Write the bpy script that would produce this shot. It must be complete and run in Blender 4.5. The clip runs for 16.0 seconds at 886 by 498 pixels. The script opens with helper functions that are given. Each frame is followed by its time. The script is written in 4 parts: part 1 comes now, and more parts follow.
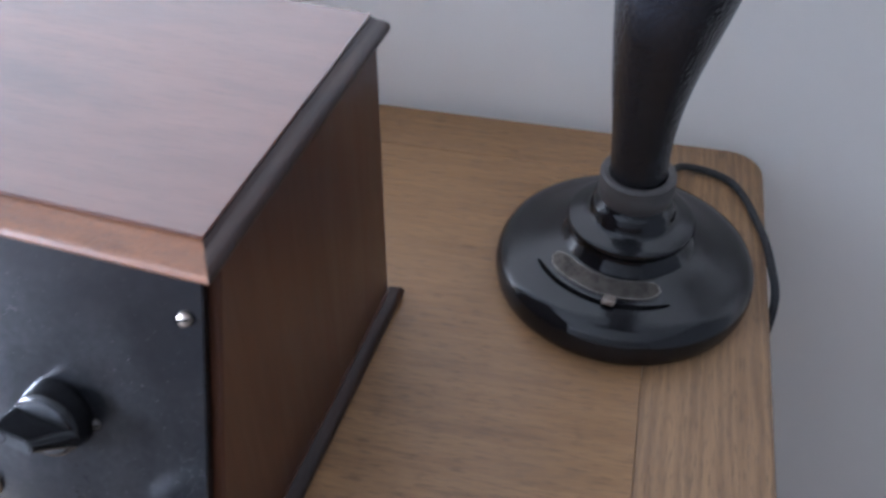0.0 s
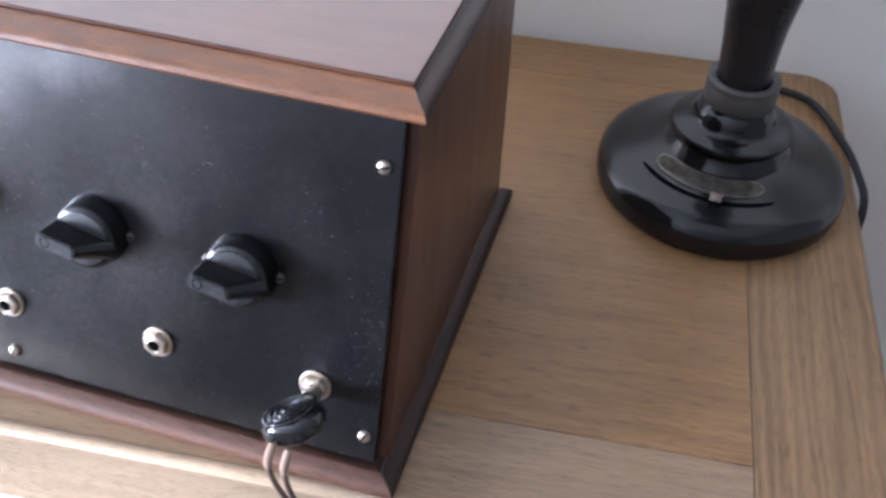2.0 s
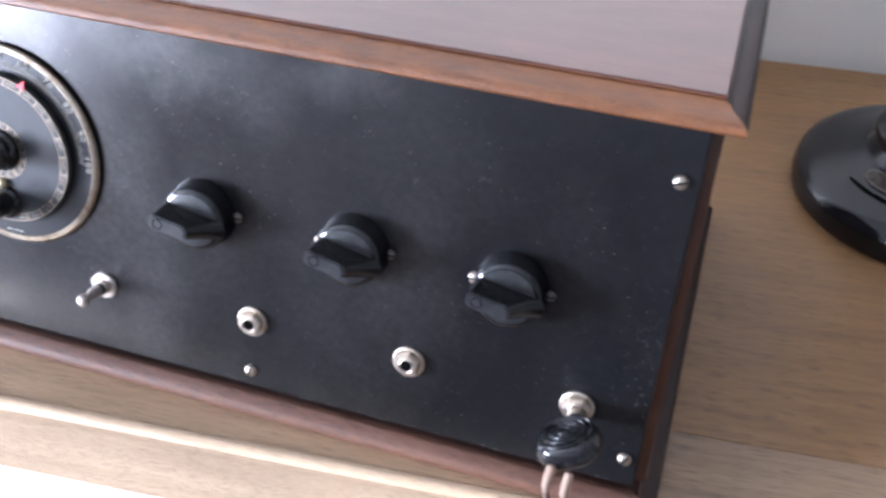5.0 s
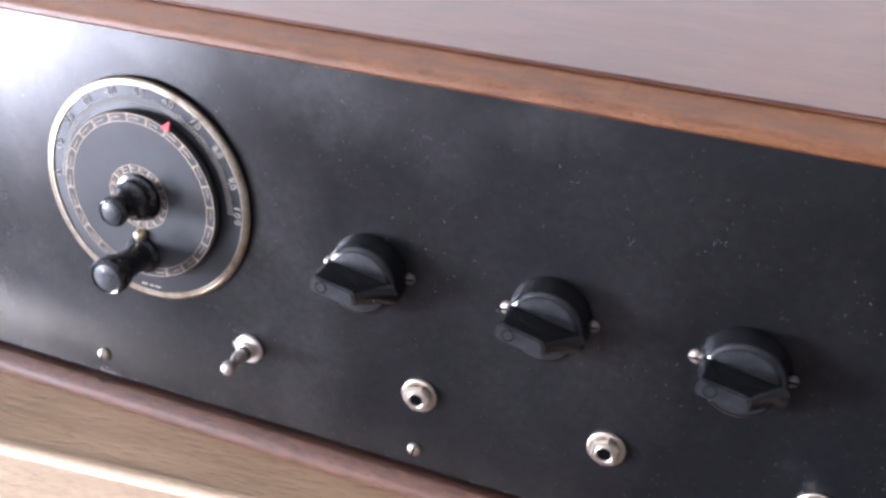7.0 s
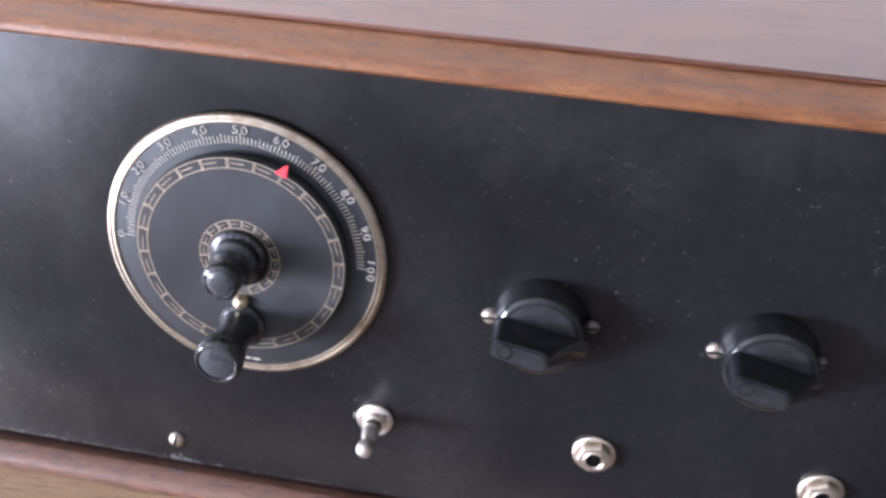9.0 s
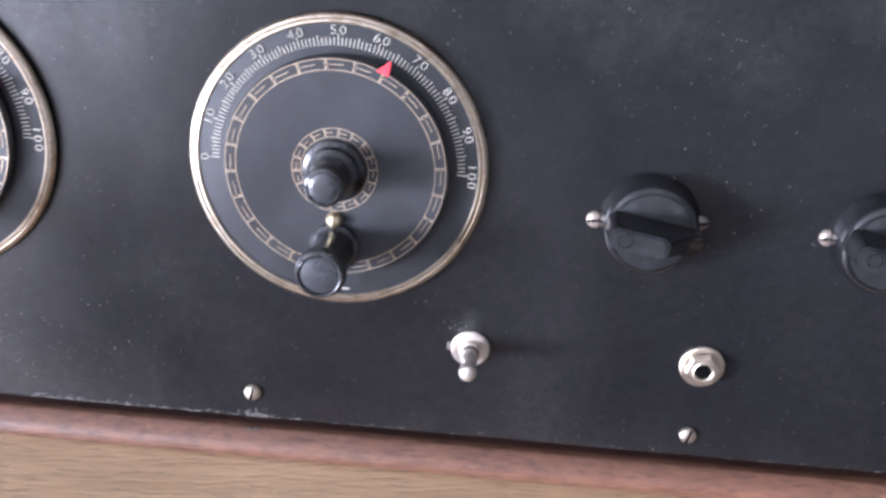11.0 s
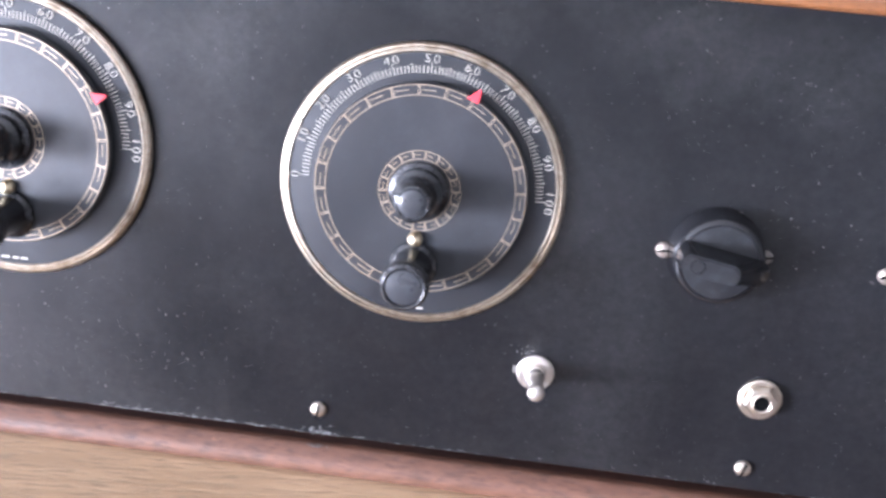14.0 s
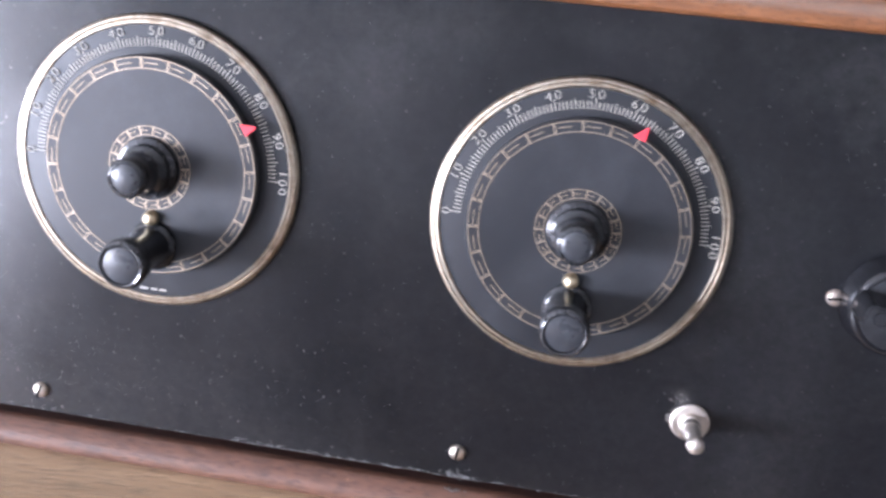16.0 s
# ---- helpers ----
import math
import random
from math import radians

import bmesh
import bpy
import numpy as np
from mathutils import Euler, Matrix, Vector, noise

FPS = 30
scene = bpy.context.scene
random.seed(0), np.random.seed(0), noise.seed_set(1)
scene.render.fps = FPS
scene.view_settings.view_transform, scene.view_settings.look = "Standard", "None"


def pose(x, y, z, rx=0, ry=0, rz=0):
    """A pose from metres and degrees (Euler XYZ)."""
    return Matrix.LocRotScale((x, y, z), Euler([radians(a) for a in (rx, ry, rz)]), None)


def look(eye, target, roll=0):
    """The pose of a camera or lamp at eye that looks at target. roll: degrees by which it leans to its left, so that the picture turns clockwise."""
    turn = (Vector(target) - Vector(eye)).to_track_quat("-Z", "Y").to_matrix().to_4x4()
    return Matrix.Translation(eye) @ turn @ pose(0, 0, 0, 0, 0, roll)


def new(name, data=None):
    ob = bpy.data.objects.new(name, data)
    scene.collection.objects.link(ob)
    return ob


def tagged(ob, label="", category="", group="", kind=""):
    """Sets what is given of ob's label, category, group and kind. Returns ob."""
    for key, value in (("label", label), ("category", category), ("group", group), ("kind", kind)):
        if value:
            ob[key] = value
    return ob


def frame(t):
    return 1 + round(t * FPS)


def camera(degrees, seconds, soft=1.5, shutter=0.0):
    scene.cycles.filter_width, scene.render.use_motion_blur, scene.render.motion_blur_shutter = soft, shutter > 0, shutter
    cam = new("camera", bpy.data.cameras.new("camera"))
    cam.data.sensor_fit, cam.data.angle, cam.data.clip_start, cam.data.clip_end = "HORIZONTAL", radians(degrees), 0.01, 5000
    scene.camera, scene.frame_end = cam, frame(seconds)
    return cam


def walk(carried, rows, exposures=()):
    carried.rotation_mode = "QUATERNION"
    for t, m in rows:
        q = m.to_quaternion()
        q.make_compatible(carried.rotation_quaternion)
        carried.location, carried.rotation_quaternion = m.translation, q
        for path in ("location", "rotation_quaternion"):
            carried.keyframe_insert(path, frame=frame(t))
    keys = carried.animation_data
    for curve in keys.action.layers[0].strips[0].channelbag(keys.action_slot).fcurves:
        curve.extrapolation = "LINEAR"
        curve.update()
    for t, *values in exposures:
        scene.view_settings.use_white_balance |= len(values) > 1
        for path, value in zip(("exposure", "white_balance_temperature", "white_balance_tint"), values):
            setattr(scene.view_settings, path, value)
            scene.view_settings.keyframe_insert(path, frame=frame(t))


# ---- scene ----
cam = camera(48.63, 16.0, soft=2.9, shutter=0.7)
PATH = [
    (0, 0.5174, -0.1714, 0.4263, 47.77, -0.33, 17.53),
    (0.5, 0.4946, -0.2022, 0.4140, 48.66, -1.45, 16.57),
    (1, 0.4781, -0.2229, 0.4080, 48.22, -1.93, 16.54),
    (1.5, 0.4671, -0.2382, 0.4042, 47.61, -1.89, 16.74),
    (2, 0.4550, -0.2485, 0.4027, 47.04, -1.64, 16.87),
    (2.5, 0.4395, -0.2536, 0.4018, 46.84, -1.56, 16.78),
    (3, 0.4231, -0.2597, 0.4005, 46.98, -1.55, 16.53),
    (3.5, 0.4083, -0.2689, 0.3972, 47.73, -1.38, 16.45),
    (4, 0.3892, -0.2776, 0.3951, 48.39, -1.22, 16.50),
    (4.5, 0.3674, -0.2834, 0.3948, 48.58, -1.15, 16.49),
    (4.7, 0.3612, -0.2810, 0.3954, 48.22, -0.86, 17.00),
    (6.8, 0.2916, -0.2303, 0.3679, 48.68, 2.15, 21.96),
    (7, 0.2801, -0.2324, 0.3687, 48.75, 1.78, 21.09),
    (7.5, 0.2463, -0.2250, 0.3721, 47.67, 0.73, 19.20),
    (8, 0.2064, -0.2159, 0.3740, 46.05, -0.39, 16.10),
    (8.5, 0.1698, -0.2026, 0.3698, 44.47, -0.85, 13.09),
    (9, 0.1451, -0.1992, 0.3529, 45.80, -0.54, 10.70),
    (9.2, 0.1377, -0.2022, 0.3425, 47.29, -0.42, 10.06),
    (11.3, 0.0891, -0.2498, 0.2901, 52.90, -0.93, 5.83),
    (11.5, 0.0855, -0.2558, 0.2869, 53.79, -0.98, 5.84),
    (12, 0.0826, -0.2711, 0.2925, 53.99, -0.71, 6.70),
    (12.5, 0.0725, -0.2747, 0.2911, 54.55, -0.80, 7.27),
    (13, 0.0830, -0.2732, 0.2898, 55.24, -3.24, 5.46),
    (13.5, 0.0779, -0.2716, 0.2867, 56.08, -3.44, 6.15),
    (14, 0.0690, -0.2703, 0.2856, 56.67, -3.22, 7.09),
    (14.5, 0.0593, -0.2701, 0.2828, 57.41, -3.23, 7.71),
    (15, 0.0477, -0.2689, 0.2824, 57.71, -3.26, 8.13),
    (15.5, 0.0384, -0.2644, 0.2844, 57.36, -3.03, 8.98),
    (16, 0.0305, -0.2588, 0.2849, 57.14, -2.61, 10.09),
]
# seconds, exposure, white balance and its tint
EXPOSURES = [
    (0.0, 1.11, 5400, 12.5), (0.5, 1.12, 5500, 13), (1.0, 1.14, 5620, 14), (2.0, 1.14, 5680, 14), (4.7, 1.15, 5680, 14),
    (6.8, 1.08, 6000, 18), (8.0, 1.08, 6000, 18), (9.2, 1.17, 6000, 18), (11.3, 1.47, 5880, 18), (12.5, 1.29, 5850, 18), (13.0, 1.25, 5880, 18), (13.5, 1.6, 5880, 18),
    (14.0, 1.8, 5880, 18), (14.5, 2.02, 5880, 18), (15.0, 2.15, 5880, 18), (15.5, 1.52, 5900, 18), (16.0, 1.26, 5950, 18),
]
walk(cam, [(t, pose(*p)) for t, *p in PATH], EXPOSURES)

# ---- world, sun and large lights ----
SUN_ELEV, SUN_ROT = 7.0, 221.0
world = bpy.data.worlds.new("sky")
scene.world = world
world.use_nodes = True
wn = world.node_tree
sky = wn.nodes.new("ShaderNodeTexSky")
sky.sky_type, sky.sun_disc = "NISHITA", False
sky.sun_elevation, sky.sun_rotation = radians(SUN_ELEV), radians(SUN_ROT)
wn.links.new(sky.outputs[0], wn.nodes["Background"].inputs[0])
wn.nodes["Background"].inputs[1].default_value = 0.1

sun_data = bpy.data.lights.new("sun", "SUN")
sun_data.energy, sun_data.angle, sun_data.color = 5.0, radians(0.55), (1.0, 0.94, 0.86)
sun = new("sun", sun_data)
toward_sun = Vector((math.sin(radians(SUN_ROT)) * math.cos(radians(SUN_ELEV)), math.cos(radians(SUN_ROT)) * math.cos(radians(SUN_ELEV)), math.sin(radians(SUN_ELEV))))
sun.matrix_basis = look(toward_sun * 5, (0, 0, 0))

TURN = 5.4          # degrees by which table and room stand turned against the receiver
ROOM = pose(0, 0, 0, 0, 0, TURN)
FLOOR = -0.75       # the table top is the zero height
WINDOW = (-3.52, -2.16, -0.26, 0.456)   # x from, x to, z from, z to of the low window under its blind
FILL_OPENING = (-2.32, -1.26, -0.02, 0.92)   # y from, y to, z from, z to of the added fill opening in the left wall
FRONT_Y = -2.4

glow_data = bpy.data.lights.new("window_daylight", "AREA")
glow_data.shape, glow_data.size, glow_data.size_y = "RECTANGLE", WINDOW[1] - WINDOW[0] - 0.1, WINDOW[3] - WINDOW[2] - 0.1
glow_data.energy, glow_data.color = 60.0, (0.66, 0.81, 1.0)
glow = new("window_daylight", glow_data)
glow.matrix_basis = ROOM @ pose((WINDOW[0] + WINDOW[1]) / 2, FRONT_Y - 0.13, (WINDOW[2] + WINDOW[3]) / 2, 90, 0, 0)

# unseen area lamp, added on the left to fill the room with light
side_data = bpy.data.lights.new("side_fill", "AREA")
side_data.shape, side_data.size, side_data.size_y = "RECTANGLE", FILL_OPENING[1] - FILL_OPENING[0] - 0.1, FILL_OPENING[3] - FILL_OPENING[2] - 0.1
side_data.energy, side_data.color = 280.0, (0.85, 0.90, 1.0)
side_glow = new("side_fill", side_data)
LEFT_X, RIGHT_X, TOP_Z = -3.6, 2.0, 1.75
side_glow.matrix_basis = ROOM @ pose(LEFT_X - 0.13, (FILL_OPENING[0] + FILL_OPENING[1]) / 2, (FILL_OPENING[2] + FILL_OPENING[3]) / 2, 90, 0, -90)


# ---- helpers for building ----
def link_mesh(bm, name):
    me = bpy.data.meshes.new(name)
    bm.normal_update()
    bm.to_mesh(me)
    bm.free()
    return me


def smooth_by_angle(me, degrees=38):
    bm = bmesh.new()
    bm.from_mesh(me)
    for f in bm.faces:
        f.smooth = True
    for e in bm.edges:
        e.smooth = len(e.link_faces) == 2 and e.calc_face_angle(0) < radians(degrees)
    bm.to_mesh(me)
    bm.free()


def part(name, bm, material, parent=None, label="", m=None, flat=False):
    """Links a bmesh, or a mesh made before, as one object, under a thing or part."""
    me = bm if isinstance(bm, bpy.types.Mesh) else link_mesh(bm, name)
    if not isinstance(bm, bpy.types.Mesh):
        me.materials.append(material)
        if not flat:
            smooth_by_angle(me)
    ob = new(name, me)
    if parent is not None:
        ob.parent = parent
    if m is not None:
        ob.matrix_basis = m
    return tagged(ob, label) if label else ob


def thing(name, label, category, m=None, group=""):
    ob = new(name)
    ob.empty_display_size = 0.05
    if m is not None:
        ob.matrix_basis = m
    return tagged(ob, label, category, group)


def box(x0, x1, y0, y1, z0, z1, bevel=0.0, segments=2):
    bm = bmesh.new()
    bmesh.ops.create_cube(bm, size=1.0, matrix=Matrix.Translation(((x0 + x1) / 2, (y0 + y1) / 2, (z0 + z1) / 2)) @ Matrix.Diagonal((x1 - x0, y1 - y0, z1 - z0, 1)))
    if bevel:
        bmesh.ops.bevel(bm, geom=bm.edges[:], offset=bevel, segments=segments, profile=0.5, affect="EDGES")
    return bm


def lathe(profile, n=48, bm=None, m=None):
    """A turned body round z: profile of (radius, height) from bottom to top."""
    bm = bm or bmesh.new()
    m = m or Matrix()
    rings = []
    for r, z in profile:
        if r < 1e-6:
            rings.append([bm.verts.new(m @ Vector((0, 0, z)))])
        else:
            rings.append([bm.verts.new(m @ Vector((r * math.cos(2 * math.pi * i / n), r * math.sin(2 * math.pi * i / n), z))) for i in range(n)])
    for a, b in zip(rings, rings[1:]):
        for i in range(n):
            j = (i + 1) % n
            if len(a) == 1 and len(b) == 1:
                continue
            if len(a) == 1:
                bm.faces.new((a[0], b[j], b[i]))
            elif len(b) == 1:
                bm.faces.new((a[i], a[j], b[0]))
            else:
                bm.faces.new((a[i], a[j], b[j], b[i]))
    return bm


def extrude_profile(outline, length, bm=None, m=None, ends=(0.0, 0.0)):
    """A moulding along x: closed outline of (y, z), counted so that faces look out. ends: mitre slopes dx/dy at the start and the end."""
    bm = bm or bmesh.new()
    m = m or Matrix()
    a = [bm.verts.new(m @ Vector((ends[0] * y, y, z))) for y, z in outline]
    b = [bm.verts.new(m @ Vector((length + ends[1] * y, y, z))) for y, z in outline]
    n = len(outline)
    for i in range(n):
        j = (i + 1) % n
        bm.faces.new((a[i], a[j], b[j], b[i]))
    bm.faces.new(a[::-1])
    bm.faces.new(b)
    bmesh.ops.recalc_face_normals(bm, faces=bm.faces[:])
    return bm


def prism(outline, z0, z1, bevel=0.0, segments=2):
    """A plate with an outline of (x, y), from z0 to z1, its upper rim bevelled."""
    bm = bmesh.new()
    lo = [bm.verts.new((x, y, z0)) for x, y in outline]
    hi = [bm.verts.new((x, y, z1)) for x, y in outline]
    n = len(outline)
    top = bm.faces.new(hi)
    bm.faces.new(lo[::-1])
    for i in range(n):
        j = (i + 1) % n
        bm.faces.new((lo[i], lo[j], hi[j], hi[i]))
    bmesh.ops.recalc_face_normals(bm, faces=bm.faces[:])
    if bevel:
        bmesh.ops.bevel(bm, geom=list(top.edges), offset=bevel, segments=segments, profile=0.5, affect="EDGES")
    return bm


def tube(points, radii, n=12, bm=None, caps=True, flatten=None):
    """A round body along a line of points, with a radius at each."""
    bm = bm or bmesh.new()
    pts = [Vector(p) for p in points]
    rings, side = [], None
    for k, p in enumerate(pts):
        d = (pts[min(k + 1, len(pts) - 1)] - pts[max(k - 1, 0)]).normalized()
        if side is None:
            side = d.orthogonal().normalized()
        side = (side - d * side.dot(d)).normalized()
        other = d.cross(side)
        r = radii[k] if isinstance(radii, (list, tuple)) else radii
        rings.append([bm.verts.new(p + (side * math.cos(2 * math.pi * i / n) + other * math.sin(2 * math.pi * i / n)) * r) for i in range(n)])
    for a, b in zip(rings, rings[1:]):
        for i in range(n):
            j = (i + 1) % n
            bm.faces.new((a[i], a[j], b[j], b[i]))
    if caps:
        bm.faces.new(rings[0][::-1])
        bm.faces.new(rings[-1])
    return bm


def spline(points, steps=8):
    """A smooth line (Catmull-Rom) through points of any size."""
    p = [np.array(q, float) for q in points]
    p = [2 * p[0] - p[1]] + p + [2 * p[-1] - p[-2]]
    out = []
    for k in range(1, len(p) - 2):
        for s in range(steps):
            t = s / steps
            out.append(0.5 * (2 * p[k] + (p[k + 1] - p[k - 1]) * t + (2 * p[k - 1] - 5 * p[k] + 4 * p[k + 1] - p[k + 2]) * t * t + (3 * p[k] - p[k - 1] - 3 * p[k + 1] + p[k + 2]) * t ** 3))
    out.append(p[-2])
    return [tuple(float(v) for v in q) for q in out]


def lettering(text, size, depth=0.0003):
    """The mesh of a word in the built-in font, centred, in the xy plane."""
    cu = bpy.data.curves.new("lettering", "FONT")
    cu.body, cu.size, cu.extrude, cu.align_x, cu.align_y = text, size, depth, "CENTER", "CENTER"
    cu.resolution_u, cu.space_character, cu.offset = 3, 1.22, -size * 0.02
    ob = bpy.data.objects.new("lettering", cu)
    scene.collection.objects.link(ob)
    dg = bpy.context.evaluated_depsgraph_get()
    dg.update()
    me = bpy.data.meshes.new_from_object(ob.evaluated_get(dg))
    bm = bmesh.new()
    bm.from_mesh(me)
    bmesh.ops.remove_doubles(bm, verts=bm.verts[:], dist=1e-6)
    bm.to_mesh(me)
    bm.free()
    bpy.data.objects.remove(ob)
    return me


# ---- materials ----
class Nodes:
    def __init__(self, name):
        self.mat = bpy.data.materials.new(name)
        self.mat.use_nodes = True
        self.t = self.mat.node_tree
        self.bsdf = self.t.nodes["Principled BSDF"]
        self.coord = self.t.nodes.new("ShaderNodeTexCoord").outputs["Object"]

    def put(self, socket, value):
        if isinstance(value, bpy.types.NodeSocket):
            self.t.links.new(value, socket)
        else:
            socket.default_value = value

    def set(self, **values):
        for key, value in values.items():
            self.put(self.bsdf.inputs[key.replace("_", " ")], value)
        return self

    def mapping(self, scale=(1, 1, 1), rotation=(0, 0, 0), vector=None):
        n = self.t.nodes.new("ShaderNodeMapping")
        self.t.links.new(vector or self.coord, n.inputs[0])
        n.inputs["Scale"].default_value = scale
        n.inputs["Rotation"].default_value = [radians(a) for a in rotation]
        return n.outputs[0]

    def noise(self, scale, detail=4, rough=0.55, vector=None, distortion=0.0):
        n = self.t.nodes.new("ShaderNodeTexNoise")
        self.t.links.new(vector or self.coord, n.inputs["Vector"])
        n.inputs["Scale"].default_value, n.inputs["Detail"].default_value, n.inputs["Roughness"].default_value, n.inputs["Distortion"].default_value = scale, detail, rough, distortion
        return n.outputs[0]

    def wave(self, scale, distortion, detail=2, vector=None, detail_scale=1.0):
        n = self.t.nodes.new("ShaderNodeTexWave")
        n.wave_type, n.bands_direction, n.wave_profile = "BANDS", "Y", "SIN"
        self.t.links.new(vector or self.coord, n.inputs["Vector"])
        n.inputs["Scale"].default_value, n.inputs["Distortion"].default_value, n.inputs["Detail"].default_value, n.inputs["Detail Scale"].default_value = scale, distortion, detail, detail_scale
        return n.outputs["Fac"]

    def dots(self, scale, vector=None, randomness=1.0):
        n = self.t.nodes.new("ShaderNodeTexVoronoi")
        self.t.links.new(vector or self.coord, n.inputs["Vector"])
        n.inputs["Scale"].default_value, n.inputs["Randomness"].default_value = scale, randomness
        return n.outputs["Distance"], n.outputs["Color"]

    def ramp(self, fac, stops):
        n = self.t.nodes.new("ShaderNodeValToRGB")
        self.put(n.inputs[0], fac)
        cr = n.color_ramp
        while len(cr.elements) < len(stops):
            cr.elements.new(0.5)
        for e, (p, c) in zip(cr.elements, stops):
            e.position = p
            e.color = (*c, 1) if isinstance(c, tuple) else (c, c, c, 1)
        return n.outputs[0]

    def mix(self, fac, a, b, mode="MIX"):
        n = self.t.nodes.new("ShaderNodeMix")
        n.data_type, n.blend_type = "RGBA", mode
        self.put(n.inputs[0], fac)
        for s, v in ((6, a), (7, b)):
            self.put(n.inputs[s], (*v, 1) if isinstance(v, tuple) and len(v) == 3 else v)
        return n.outputs[2]

    def math(self, op, a, b=0.0):
        n = self.t.nodes.new("ShaderNodeMath")
        n.operation = op
        self.put(n.inputs[0], a)
        self.put(n.inputs[1], b)
        return n.outputs[0]

    def bump(self, height, strength=0.2, distance=0.001, normal=None):
        n = self.t.nodes.new("ShaderNodeBump")
        self.put(n.inputs["Height"], height)
        n.inputs["Strength"].default_value, n.inputs["Distance"].default_value = strength, distance
        if normal is not None:
            self.t.links.new(normal, n.inputs["Normal"])
        return n.outputs[0]

    def patch(self, x, y, rx, ry, vector):
        """A soft oval patch of 1 at its middle, 0 at its rim."""
        n = self.t.nodes.new("ShaderNodeVectorMath")
        n.operation = "LENGTH"
        self.t.links.new(self.moved((-x / rx, -y / ry, 0), (1 / rx, 1 / ry, 0), vector), n.inputs[0])
        return self.ramp(n.outputs["Value"], [(0.15, 1.0), (1.0, 0.0)])

    def moved(self, location, scale, vector):
        n = self.t.nodes.new("ShaderNodeMapping")
        self.t.links.new(vector, n.inputs[0])
        n.inputs["Location"].default_value, n.inputs["Scale"].default_value = location, scale
        return n.outputs[0]

    def warped(self, scale, amount):
        """The object's coordinates, shifted about by noise."""
        n = self.t.nodes.new("ShaderNodeTexNoise")
        self.t.links.new(self.coord, n.inputs["Vector"])
        n.inputs["Scale"].default_value, n.inputs["Detail"].default_value = scale, 4
        a = self.t.nodes.new("ShaderNodeVectorMath")
        a.operation = "MULTIPLY_ADD"
        self.t.links.new(n.outputs["Color"], a.inputs[0])
        a.inputs[1].default_value = (amount, amount, 0)
        b = self.t.nodes.new("ShaderNodeVectorMath")
        b.operation = "ADD"
        b.inputs[1].default_value = (-amount / 2, -amount / 2, 0)
        self.t.links.new(self.coord, b.inputs[0])
        self.t.links.new(b.outputs[0], a.inputs[2])
        return a.outputs[0]


def wood(name, dark, light, grain=(1, 14, 14), scale=9.0, rough=0.4, coat=0.0, pores=0.5, bands=0.35, relief=0.25, turn=0, wear=0.0, worn=(0.5, 0.3, 0.2), pore=None):
    """Straight-grained wood; the grain runs along the object's x, or turned about z."""
    m = Nodes(name)
    v = m.mapping(grain, (0, 0, turn))
    body = m.noise(scale, 6, 0.62, v, 0.35)
    fine = m.noise(1.0, 3, 0.6, m.mapping(pore, (0, 0, turn))) if pore else m.noise(scale * 9, 4, 0.7, m.mapping((grain[0] * 0.6, grain[1], grain[2]), (0, 0, turn)))
    ring = m.wave(scale * 0.55, 9.0, 3, v, 1.6)
    tone = m.math("ADD", m.math("MULTIPLY", body, 1 - bands), m.math("MULTIPLY", ring, bands))
    col = m.ramp(tone, [(0.25, dark), (0.78, light)])
    poremask = m.ramp(fine, [(0.36, 0.0), (0.5, 1.0)])
    col = m.mix(m.math("MULTIPLY", m.math("SUBTRACT", 1.0, poremask), pores), col, tuple(c * 0.45 for c in dark))
    cloud = m.noise(6.0, 3, 0.5)
    col = m.mix(m.math("MULTIPLY", m.ramp(cloud, [(0.35, 0.0), (0.7, 1.0)]), 0.28), col, tuple(min(1, c * 1.25) for c in light))
    if wear:
        chips = m.ramp(m.noise(70, 5, 0.75), [(0.66, 0.0), (0.74, 1.0)])
        col = m.mix(m.math("MULTIPLY", chips, wear), col, worn)
        d, c = m.dots(75, m.mapping((0.6, 1.0, 1.0)))
        nick = m.math("MULTIPLY", m.ramp(d, [(0.10, 1.0), (0.17, 0.0)]), m.ramp(c, [(0.72, 0.0), (0.78, 1.0)]))
        col = m.mix(m.math("MULTIPLY", nick, 0.85), col, (0.022, 0.010, 0.006))
    m.set(Base_Color=col, Roughness=m.ramp(body, [(0.3, rough * 0.85), (0.7, min(1, rough * 1.2))]))
    m.set(Normal=m.bump(m.math("ADD", m.math("MULTIPLY", poremask, 0.7), m.math("MULTIPLY", tone, 0.5)), relief, 0.0006))
    if coat:
        m.set(Coat_Weight=coat, Coat_Roughness=0.22)
    return m.mat


def metal(name, color, rough, tarnish=(0.2, 0.12, 0.06), amount=0.35, scale=160):
    m = Nodes(name)
    n = m.noise(scale, 5, 0.65)
    m.set(Base_Color=m.mix(m.math("MULTIPLY", m.ramp(n, [(0.45, 0.0), (0.68, 1.0)]), amount), color, tarnish), Metallic=1.0,
          Roughness=m.ramp(n, [(0.3, rough * 0.7), (0.7, min(1, rough * 1.5))]), Normal=m.bump(m.noise(scale * 4, 3), 0.08, 0.0003))
    return m.mat


